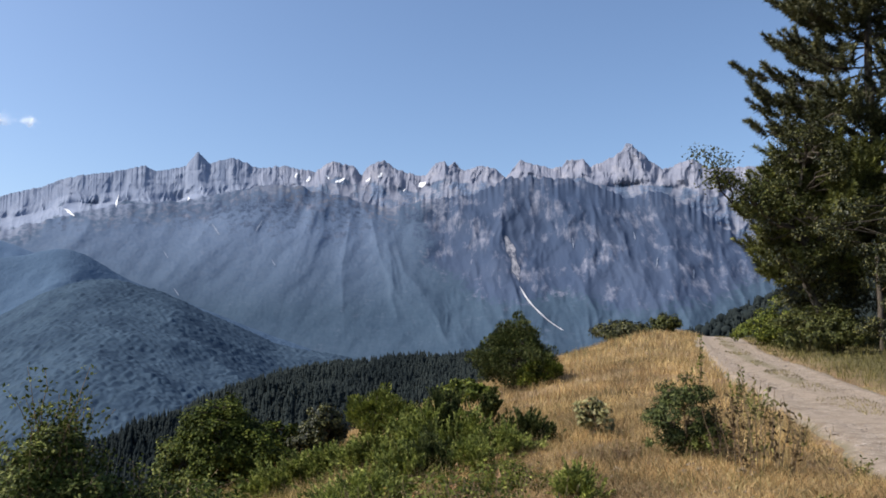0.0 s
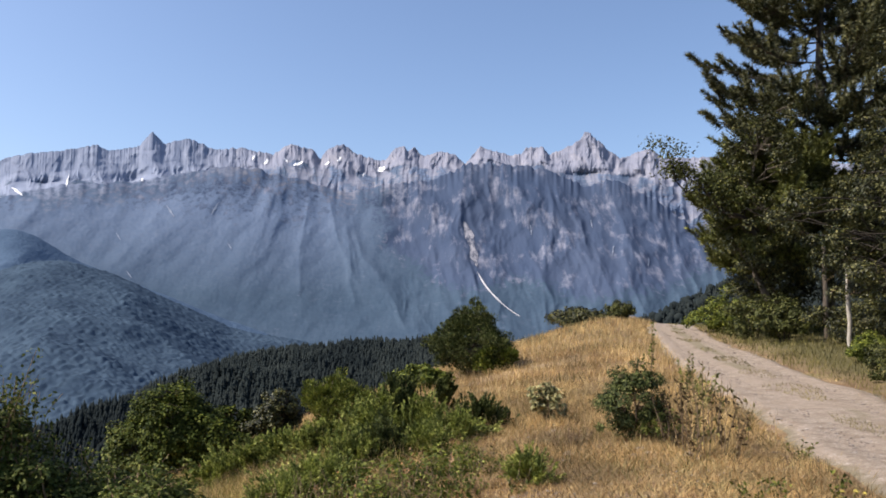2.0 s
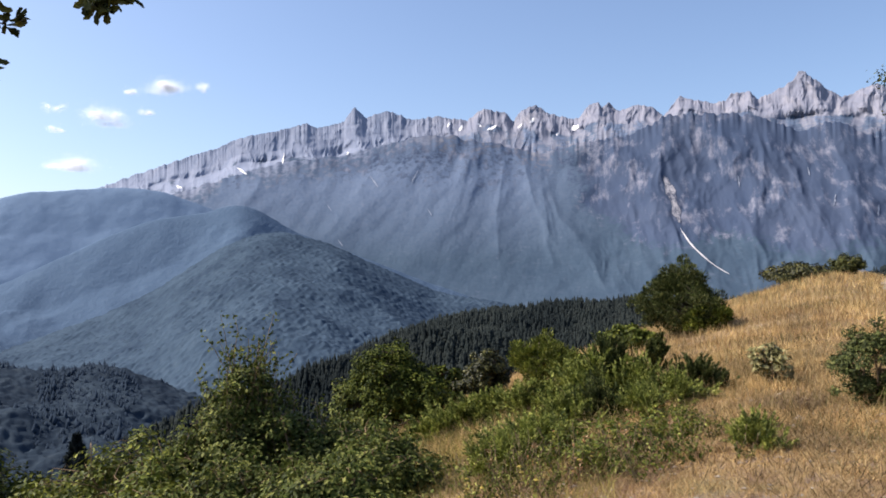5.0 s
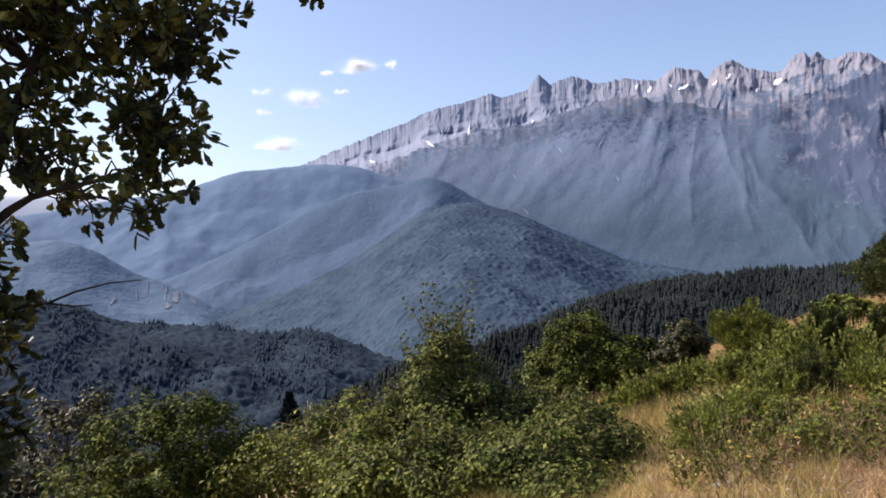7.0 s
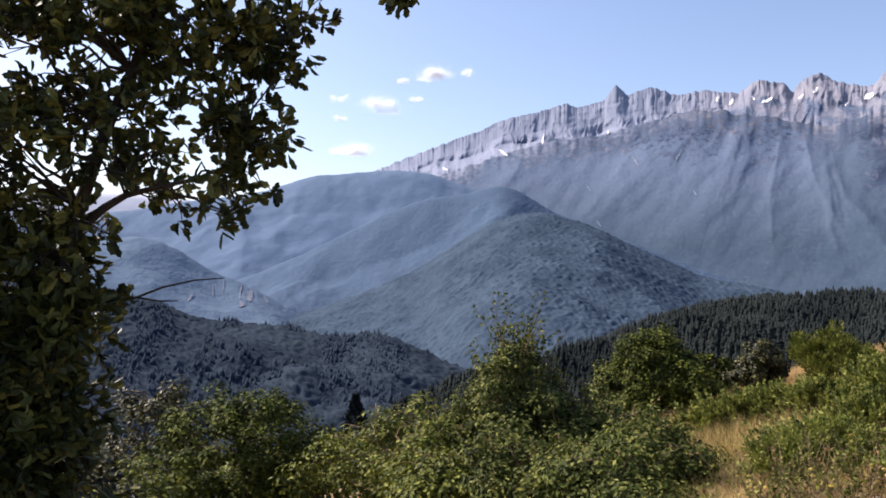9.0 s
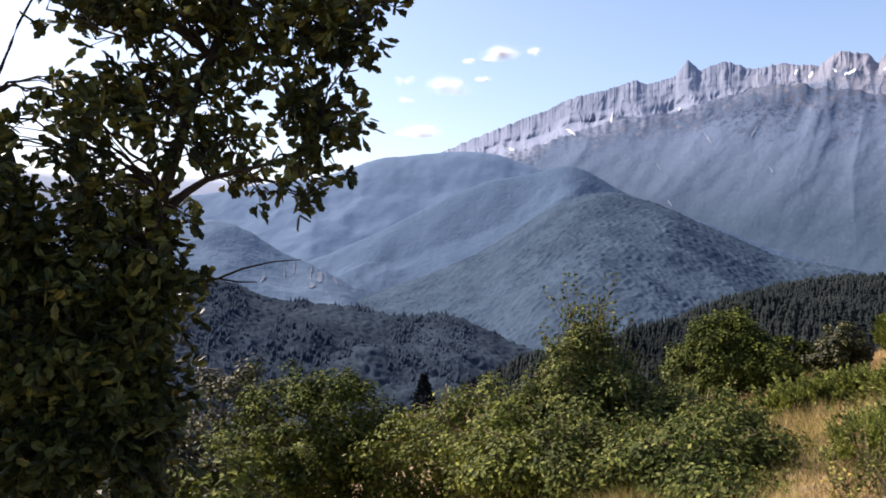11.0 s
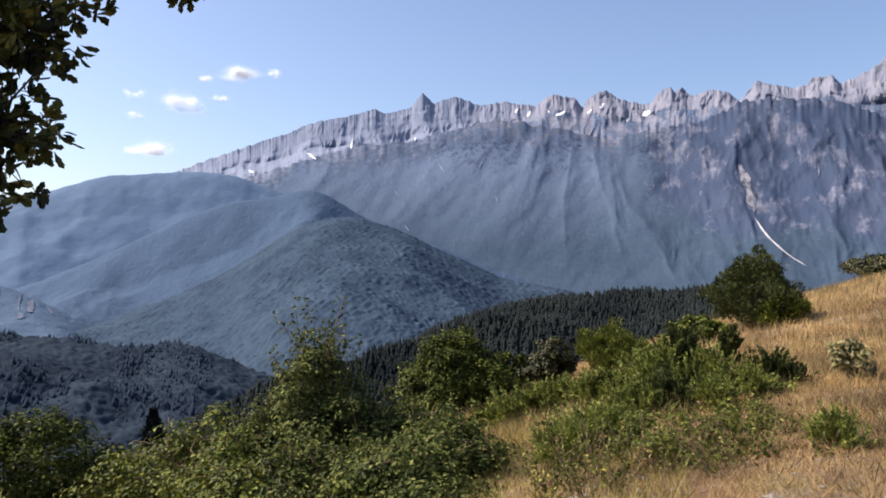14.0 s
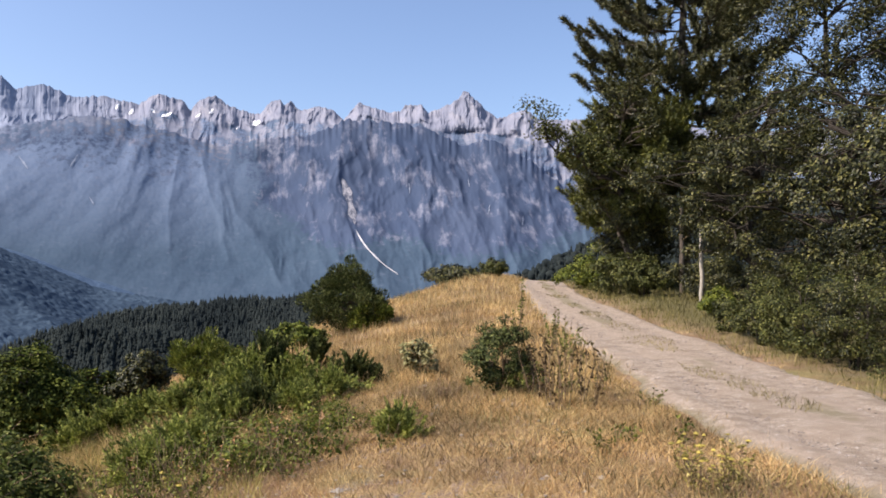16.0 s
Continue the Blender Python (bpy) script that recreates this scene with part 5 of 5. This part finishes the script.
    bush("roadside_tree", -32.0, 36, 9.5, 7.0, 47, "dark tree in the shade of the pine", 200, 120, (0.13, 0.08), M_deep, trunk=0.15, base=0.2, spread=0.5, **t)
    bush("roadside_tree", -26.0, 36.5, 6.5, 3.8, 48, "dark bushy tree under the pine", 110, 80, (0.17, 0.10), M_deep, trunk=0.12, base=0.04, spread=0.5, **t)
    for k, (az, r, top, w, m) in enumerate([(-22.6, 40, 1.6, 3.4, M_green), (-24.6, 38, 2.6, 3.4, M_green), (-26.7, 36.5, 1.2, 3.4, M_olive), 
                                            (-31.9, 22.6, -0.7, 1.3, M_green), (-33.2, 17.8, -1.0, 1.4, M_olive), (-34.9, 16.2, 0.3, 1.8, M_olive), (-36.6, 15.0, -0.6, 1.5, M_olive),
                                            (-38.3, 14.1, 1.3, 1.9, M_olive), (-40.3, 13.2, 0.3, 1.6, M_deep), (-42.4, 12.6, 1.8, 1.9, M_olive), (-44.6, 12.2, 0.8, 1.8, M_olive), (-46.5, 13.5, 2.6, 2.8, M_deep), (-35.0, 24.5, 2.8, 3.0, M_deep), (-38.5, 21.5, 3.4, 3.0, M_deep), (-42.5, 18, 3.4, 3.0, M_deep), (-31.6, 29, 2.0, 3.0, M_deep), (-24.9, 32.5, 2.0, 2.4, M_olive), (-26.8, 30.5, 1.7, 2.4, M_olive)]):
        bush("roadside_bush", az, r, top, w, 50 + k, "leafy bush at the edge of the roadside wood", 46 + 9 * (k % 4), 120, (0.0036 * r, 0.0022 * r), m, stems=4, trunk=0.022, base=-0.06, spread=0.095 * w, bark=M_oakbark, full=0.3)
    for az, r, top, rad in ((-30.75, 27.3, 5.5, 0.075), (-40.4, 20.5, 3.0, 0.05), (-29.4, 32.0, 5.0, 0.11)):
        p, H = sized(az, r, top)
        root = thing("slender_trunk", pose(*p), "slender pale bare tree trunk at the wood's edge", "tree trunk")
        v, f = tube(bent((0, 0, -0.15), (0.03, 0.05, H), 0, 9, 0.012), np.linspace(rad, rad * 0.7, 9), 8)
        part("stem", quick_mesh("stem", v, f, True), M_palebark if rad < 0.1 else M_bark, root)
        for q in (0.45, 0.6, 0.72, 0.85):
            v, f = tube(bent((0, 0, H * q), (rng.normal() * 0.5, rng.normal() * 0.5, H * q + 0.25), 0.03, 4), [0.018, 0.014, 0.01, 0.004], 4)
            part("twig", quick_mesh("twig", v, f, True), M_twig, root)


build_plants()


def slope_height(az, r):
    a = np.radians(az)
    return ground_z(-r * np.sin(a), r * np.cos(a))


def thicket(name, label, material, az_range, r_range, count, tall, wide, leaves, size, keep=None):
    """Scrub that covers the slope below: many leafy bushes as one mass."""
    az = rng.uniform(*az_range, count)
    r = np.sqrt(rng.uniform(r_range[0] ** 2, r_range[1] ** 2, count))
    if keep is not None:
        k = keep(az, r)
        az, r = az[k], r[k]
    a = np.radians(az)
    n = len(az)
    h, w = rng.uniform(*tall, n), rng.uniform(*wide, n)
    foot = np.stack([-r * np.sin(a), r * np.cos(a), slope_height(az, r)], -1)
    k = foot[:, 2] + h - EYE < r * np.tan(np.radians(-8.5 - 0.09 * az))
    az, r, h, w, foot, n = az[k], r[k], h[k], w[k], foot[k], int(k.sum())
    d = unit(rng.normal(size=(n, leaves, 3)))
    k = rng.uniform(0.3, 1, (n, leaves, 1)) ** 0.4
    turn = np.arctan2(d[..., 1], d[..., 0])
    lump = 0.75 + 0.5 * vnoise(turn * 1.5 + az[:, None], d[..., 2] * 2 + r[:, None], 4)
    p = d * k * lump[..., None] * np.stack([w / 2, w / 2, h / 2], -1)[:, None] + np.stack([0 * h, 0 * h, h / 2], -1)[:, None] + foot[:, None]
    p = p.reshape(-1, 3)
    way = rng.normal(size=p.shape) + d.reshape(-1, 3) * 0.4
    s = np.repeat(np.clip(r / 40, 0.6, 3), leaves) * size
    v, f = blades(p, way, s * rng.uniform(0.7, 1.3, len(p)), s * 0.62, 0.12, d.reshape(-1, 3) + np.array([0, 0, 0.5]))
    tagged(part(name, quick_mesh(name, v, f), material), label, "scrub", kind="stuff")


thicket("hillside_scrub", "green scrub covering the slope below the meadow", M_green, (22, 70), (26, 75), 110, (2.2, 4.2), (2.6, 5), 300, 0.32)
thicket("hillside_thicket", "dark scrub and young trees down the slope", M_deep, (8, 72), (30, 150), 280, (3, 6), (3.5, 7), 260, 0.36)
thicket("lower_woods", "dark woods at the foot of the slope", M_deep, (14, 72), (120, 300), 400, (5, 9), (6, 10), 110, 0.42)
p, H = sized(36.8, 95, -9.7)
root = thing("spruce_tree", pose(*p), "lone dark spruce on the slope", "spruce tree")
n = 5200
h = 1 - 0.9 * rng.random(n) ** 1.6
a = rng.uniform(0, 6.283, n)
q = np.minimum(0.42 * H * (1.005 - h), 3.0) * (0.8 + 0.3 * np.sin(h * H * 5 + 2 * np.sin(a * 3))) * rng.uniform(0.4, 1.0, n)
at = np.stack([q * np.cos(a), q * np.sin(a), H * h], 1)
v, f = blades(at, np.stack([np.cos(a), np.sin(a), -0.25 + 0 * a], 1) + 0.3 * rng.normal(size=at.shape), 0.45, 0.22, 0.1)
part("crown", quick_mesh("crown", v, f), M_pines, root)
v, f = tube(np.array([(0, 0, -0.3), (0, 0, H * 0.3)]), [0.2, 0.15], 7)
part("trunk", quick_mesh("trunk", v, f, True), M_bark, root)

# ---- grass ----


def grass(name, label, material, az_range, r_range, count, height, wide, keep, flop=0.35, power=1.0, raised=-0.01):
    az = np.radians(rng.uniform(*az_range, count))
    r = r_range[0] + (r_range[1] - r_range[0]) * rng.random(count) ** power
    x, y = -r * np.sin(az), r * np.cos(az)
    ok = keep(x, y) & (rng.random(count) < 0.25 + 1.1 * fbm(x * 1.1, y * 1.1, 3, 17))
    x, y, r = x[ok], y[ok], r[ok]
    n = len(x)
    base = np.stack([x, y, ground_z(x, y) + raised], -1)
    tilt = rng.normal(size=(n, 2)) * flop
    h = rng.uniform(*height, n) * (0.55 + 0.8 * fbm(x * 0.6, y * 0.6, 2, 23))
    w = np.maximum(wide, 0.0006 * r) * rng.uniform(0.9, 1.7, n)
    ang = rng.uniform(0, 3.1416, n)
    side = np.stack([np.cos(ang), np.sin(ang), 0 * ang], -1) * w[:, None] / 2
    tip = base + np.stack([tilt[:, 0] * h, tilt[:, 1] * h, h], -1)
    v = np.stack([base - side, base + side, tip], 1).reshape(-1, 3)
    tagged(part(name, quick_mesh(name, v, np.arange(3 * n).reshape(n, 3)), material), label, "grass", kind="stuff")


def meadow(x, y):
    u = road_x(y) - x
    return (u > -0.1 + 0.5 * vnoise(x * 1.2, y * 1.2, 31)) & (u < 60)


def verge(x, y):
    u = x - road_x(y) - ROAD_W
    return (u > -0.1 + 0.4 * vnoise(x * 1.3, y * 1.3, 37)) & (u < 9)


grass("dry_grass", "matted dry straw-coloured grass", M_straw, (-42, 30), (3.0, 16), 170000, (0.03, 0.14), 0.003, meadow, 0.9, 0.75)
grass("tall_dry_grass", "tall golden dry grass on the brow", M_straw, (-24, 30), (9, 52), 110000, (0.12, 0.34), 0.004, meadow, 0.4, 0.9)
grass("green_grass", "sparse green blades in the dry grass", M_verge, (-42, 36), (3.0, 26), 60000, (0.06, 0.22), 0.006, lambda x, y: meadow(x, y) & (fbm(x * 0.6, y * 0.6, 3, 43) > 0.5), 0.6)
grass("slope_grass", "straw and green grass on the slope below the meadow", M_meadow, (0, 32), (5, 19), 60000, (0.08, 0.26), 0.005, meadow, 0.5, 0.8)
grass("withered_stalks", "dark withered stalks in the dry turf", M_wither, (-42, 12), (3.0, 16), 16000, (0.06, 0.2), 0.007, lambda x, y: meadow(x, y) & (fbm(x * 1.3 + 5, y * 1.3, 3, 67) > 0.52), 0.7, 0.7)
grass("dead_herb_leaves", "matted russet and brown dead herb leaves", M_russet, (-42, 6), (3.0, 16), 80000, (0.02, 0.06), 0.012, lambda x, y: meadow(x, y) & (fbm(x * 0.9 + 3, y * 0.9, 3, 57) > 0.48), 1.6, 0.7)
grass("low_herbs", "low grey-green herbs in the dry turf", M_herb, (-42, 22), (3.0, 16), 46000, (0.02, 0.08), 0.013, lambda x, y: meadow(x, y) & (fbm(x * 0.8 + 11, y * 0.8, 3, 59) > 0.53), 1.2, 0.7)
grass("verge_grass", "green and straw-coloured grass on the wood's verge", M_verge, (-50, -17), (8, 52), 42000, (0.08, 0.30), 0.007, verge, 0.45)
grass("track_grass", "low dry grass between the wheel ruts", M_herb, (-46, -17), (5, 50), 110000, (0.02, 0.07), 0.007,
      lambda x, y: (np.abs(x - road_x(y) - ROAD_W * 0.52) < 0.15 + 0.4 * vnoise(y * 0.8, x * 0.3, 45)) & (fbm(x * 0.9, y * 0.6, 2, 47) > 0.46), 0.6, 1.0, 0.075)
grass("track_edge_grass", "thin dry grass creeping over the track's edges", M_straw, (-46, -15), (5, 50), 16000, (0.03, 0.12), 0.005,
      lambda x, y: (np.abs(np.abs(x - road_x(y) - ROAD_W * 0.5) - ROAD_W * 0.5) < 0.05 + 0.4 * vnoise(x * 1.7, y * 1.7, 49) ** 2), 0.7, 0.8, 0.04)
grass("russet_herbs", "russet dead herbs among the dry grass", M_russet, (-40, 4), (3.0, 24), 105000, (0.04, 0.16), 0.005, lambda x, y: meadow(x, y) & (fbm(x * 0.75 + 7, y * 0.75, 3, 53) > 0.43), 0.8, 0.8)
grass("tall_stalks", "thin tall brown grass stalks", M_russet, (-34, 20), (8, 45), 3500, (0.25, 0.5), 0.004, meadow, 0.2, 0.7)
grass("pale_seed_grass", "pale feathery seed heads on the brow", M_pale, (-20, -2), (26, 46), 1800, (0.25, 0.5), 0.006, lambda x, y: meadow(x, y) & (road_x(y) - x > 2), 0.25, 0.6)

# ---- clouds: loose tufts of white flakes far off ----


def cloud(az, el, wide, tall, seed, count=900):
    r = 4600.0
    c = np.array(bearing(az, el)) * r
    a = radians(az)
    right, up = np.array([math.cos(a), math.sin(a), 0]), np.array([0, 0, 1.0])
    w, h = r * radians(wide) / 2, r * radians(tall) * 0.75
    lobes = np.stack([rng.uniform(-0.75, 0.75, 7), rng.uniform(-0.45, 0.45, 7), rng.uniform(0.25, 0.5, 7)], 1)
    k = rng.integers(0, 7, count)
    q = rng.normal(size=(count, 2)) * rng.uniform(0.25, 0.85, (count, 1))
    x = (lobes[k, 0] + q[:, 0] * lobes[k, 2] * 1.2) * w
    z = (lobes[k, 1] + np.abs(q[:, 1]) * lobes[k, 2] * 1.3 - 0.3) * h
    p = x[:, None] * right + z[:, None] * up + rng.normal(size=(count, 1)) * h * 0.6 * np.cross(right, up)
    to_sun, to_eye = np.array(bearing(SUN_AZ, SUN_EL)), -np.array(bearing(az, el))
    way = np.cross(rng.normal(size=p.shape), to_sun * 0.8 + to_eye * 0.5)
    v, f = blades(p, way, rng.uniform(2.5, 6, count), rng.uniform(2.5, 6, count), 0.0, np.broadcast_to(to_sun * 0.8 + to_eye * 0.5, p.shape) * 2)
    ob = part("cloud", quick_mesh("cloud", v, f), M_cloud)
    ob.matrix_world = pose(*c)
    tagged(ob, "small white fair-weather cloud in a blue sky", "cloud", "small clouds", "stuff")


for i, (az, el, w, t) in enumerate([(31.6, 13.7, 2.8, 0.9), (34.7, 11.4, 2.8, 1.1), (37.1, 8.3, 3.3, 1.1), (28.6, 13.8, 1.1, 0.6), (38.2, 11.8, 1.3, 0.6), (32.4, 11.9, 1.0, 0.4), (38.0, 10.4, 1.0, 0.4), (33.5, 13.2, 1.0, 0.4)]):
    cloud(az, el, w, t, i, 6500 if w > 2 else 700)

# ---- small things in the meadow ----


def stone(at, size, seed):
    bm = bmesh.new()
    bmesh.ops.create_icosphere(bm, subdivisions=2, radius=0.5)
    for q in bm.verts:
        q.co *= 0.78 + 0.5 * noise.noise(q.co * 2.2 + Vector((seed * 3.3, 0, 0)))
        q.co = Vector((q.co.x * size[0], q.co.y * size[1], q.co.z * size[2]))
    me = bpy.data.meshes.new("stone")
    bm.to_mesh(me)
    bm.free()
    ob = part("stone", me, M_stone)
    ob.matrix_world = pose(at[0], at[1], at[2] + size[2] * 0.12, 0, 0, seed * 47)
    tagged(ob, "pale limestone half sunk in dry turf", "stone", "stones in the meadow")


STONES = [(-12.4, 8.9, 0.22), (-12.0, 8.6, 0.13), (-17.4, 9.0, 0.20), (-17.9, 8.8, 0.15), (-16.9, 8.7, 0.12), (-14.2, 7.4, 0.08), (-20.6, 8.8, 0.16), (-8.4, 7.9, 0.12), (-22.5, 9.4, 0.12),
          (-11.3, 10.6, 0.16), (-6.2, 9.8, 0.1), (12.6, 12.5, 0.3), (13.4, 12.2, 0.2), (-21.8, 11.0, 0.18), (-19.2, 9.9, 0.14)]
for i, (az, r, size) in enumerate(STONES):
    stone(set_near(az, r), (size * 0.85, size * 0.7, size * 0.38), i + 1)


def weed(az, r, height, stems, seed, label, leaf, leaf_size, leaves=14, spread=0.12, flower=None, name="weed"):
    """An upright herb: bare stalks with a few leaves, some with heads of flowers."""
    root = thing(name, pose(*set_near(az, r)), label, "plant", name.replace("_", " ") + "s in the meadow")
    vs, heads = [], []
    for k in range(stems):
        a = rng.uniform(0, 6.28)
        foot = np.array([math.cos(a), math.sin(a), 0]) * spread * 0.35 * rng.random()
        top = np.array([math.cos(a) * spread, math.sin(a) * spread, height * rng.uniform(0.6, 1.0)]) + rng.normal(size=3) * 0.03
        line = bent(foot - (0, 0, 0.03), top, 0.0, 6, 0.012)
        v, f = tube(line, np.linspace(0.003 + 0.0045 * height, 0.0025, 6), 4)
        part("stalk", quick_mesh("stalk", v, f, True), M_twig, root)
        t = rng.uniform(0.15, 1, leaves)
        at = np.stack([np.interp(t, np.linspace(0, 1, 6), line[:, j]) for j in range(3)], 1)
        vs.append(at)
        heads.append(top)
    at = np.concatenate(vs)
    v, f = blades(at, rng.normal(size=at.shape) + np.array([0, 0, 0.5]), leaf_size * rng.uniform(0.5, 1.3, len(at)), leaf_size * 0.42, 0.15)
    part("foliage", quick_mesh("foliage", v, f), leaf, root)
    if flower is not None:
        for top in heads:
            v, f = small_crown_unit()
            v = top + v * np.array([0.05, 0.05, 0.022]) * rng.uniform(0.8, 1.2)
            part("flower_head", quick_mesh("flower_head", v, f), flower, root, "small flower head")


for k, (az, r, h, n) in enumerate([(-20.3, 8.9, 0.98, 5), (-21.6, 8.8, 1.0, 5), (-22.9, 9.0, 0.82, 4), (-24.2, 9.6, 0.75, 3), (-19.4, 9.3, 0.7, 4), (-21.0, 9.8, 0.95, 4), (-20.9, 8.6, 0.8, 4), (-22.2, 9.5, 0.9, 4), (-23.4, 8.7, 0.6, 4)]):
    weed(az, r, h, n, k, "tall dry brown stalks with withered leaves", M_verge if k % 2 else M_wither, 0.07, 18, 0.16)
weed(-18.1, 16.5, 1.4, 3, 11, "tall yellowing weed at the track's edge", M_bright, 0.09, 22, 0.10)
weed(-17.8, 14.0, 0.8, 4, 12, "yellowing weed at the track's edge", M_bright, 0.07, 20, 0.14)
weed(-20.3, 13.5, 0.75, 7, 13, "yellow-green broom at the track's edge", M_bright, 0.06, 30, 0.16)
weed(-21.8, 12.5, 0.6, 7, 14, "yellow-green broom at the track's edge", M_juniper, 0.06, 30, 0.16)
for k, (az, r) in enumerate([(-31.0, 5.9), (-32.6, 6.0), (-33.6, 6.3), (-30.2, 6.3)]):
    weed(az, r, 0.32, 10, 20 + k, "low weed with yellow flower heads in dry grass", M_meadow, 0.04, 14, 0.13, M_yellow, "yellow_flower")
for k, (az, r, h) in enumerate([(-0.8, 7.0, 0.50), (-1.9, 6.7, 0.45), (0.9, 6.9, 0.42), (-3.4, 7.2, 0.40), (1.9, 7.3, 0.5), (3.4, 7.6, 0.45), (-5.4, 7.3, 0.42), (5.6, 7.8, 0.45), (8.0, 7.4, 0.5), (10.0, 7.2, 0.48), (7.0, 6.6, 0.5), (4.6, 6.5, 0.5), (11.6, 7.8, 0.45), (9.2, 8.4, 0.5), (6.3, 7.2, 0.55)]):
    weed(az, r, h, 9, 30 + k, "sparse rose briar with small leaves on brown stems", M_green if k % 2 else M_juniper, 0.034, 22, 0.26, name="briar")
for k, (az, r, h) in enumerate([(-0.7, 7.3, 0.42), (-3.6, 7.8, 0.36), (1.7, 7.6, 0.36), (-1.4, 7.9, 0.5), (4.2, 8.2, 0.38), (6.0, 7.4, 0.5), (8.6, 7.9, 0.42), (3.0, 6.8, 0.5)]):
    weed(az, r, h, 3, 40 + k, "briar shoot with orange withered leaves", M_orange, 0.055, 9, 0.07, name="orange_briar")
for k, (az, r, h) in enumerate([(-12.6, 9.4, 0.25), (-11.9, 9.1, 0.22), (-13.2, 9.6, 0.2)]):
    weed(az, r, h, 9, 50 + k, "low dark reddish dead herb", M_twig, 0.03, 16, 0.16, name="dead_herb")
for k, (az, r, h) in enumerate([(-24.8, 6.9, 0.22), (-26.2, 7.3, 0.2), (-8.4, 7.2, 0.22), (-29.4, 7.4, 0.24), (-27.6, 9.2, 0.22), (-6.8, 8.2, 0.24)]):
    weed(az, r, h, 7, 60 + k, "small green herb in dry grass", M_green if k % 2 else M_bright, 0.05, 12, 0.14, name="green_herb")

for k, (az, r, h) in enumerate([(9.8, 6.7, 0.40), (7.6, 7.0, 0.36), (16.5, 8.7, 0.3), (5.2, 6.9, 0.36), (3.4, 7.2, 0.36)]):
    weed(az, r, h, 8, 70 + k, "leafy green weed in the long grass", M_green if k % 3 else M_juniper, 0.045, 30, 0.2, name="leafy_weed")
for k, (az, r) in enumerate([(10.5, 6.9), (6.4, 6.7), (2.2, 7.1)]):
    weed(az, r, 0.3, 4, 80 + k, "low weed with yellow flower heads in dry grass", M_meadow, 0.04, 14, 0.1, M_yellow, "yellow_flower")

# gravel on the track
n = 5200
y = 5.2 + 30 * rng.random(n) ** 1.4
k = rng.random(n)
x = road_x(y) + (0.04 + 0.92 * k) * ROAD_W
unit_v, unit_f = small_crown_unit()
unit_v = unit_v - np.array([0, 0, 0.42])
size = rng.gamma(2.0, 0.006, n) + 0.007
v = unit_v[None] * (size[:, None, None] * np.array([1.3, 1.0, 0.7])) + np.stack([x, y, ground_z(x, y) + 0.058], -1)[:, None]
f = unit_f[None] + (np.arange(n) * len(unit_v))[:, None, None]
tagged(part("gravel", quick_mesh("gravel", v.reshape(-1, 3), f.reshape(-1, 3)), M_pebble), "loose pale stones lying on the track", "gravel", kind="stuff")

# pebbles in the turf
n = 1500
az, r = np.radians(rng.uniform(-40, 8, n)), rng.uniform(4.5, 15, n)
x, y = -r * np.sin(az), r * np.cos(az)
ok = (road_x(y) - x > -0.1) & (fbm(x * 0.9 + 9, y * 0.9, 3, 83) > 0.5)
x, y = x[ok], y[ok]
n = len(x)
size = rng.gamma(2.0, 0.009, n) + 0.012
v = unit_v[None] * (size[:, None, None] * np.array([1.3, 1.0, 0.7])) + np.stack([x, y, ground_z(x, y) + 0.008], -1)[:, None]
f = unit_f[None] + (np.arange(n) * len(unit_v))[:, None, None]
tagged(part("pebbles", quick_mesh("pebbles", v.reshape(-1, 3), f.reshape(-1, 3)), M_stone), "small pale stones scattered in the turf", "pebbles", kind="stuff")
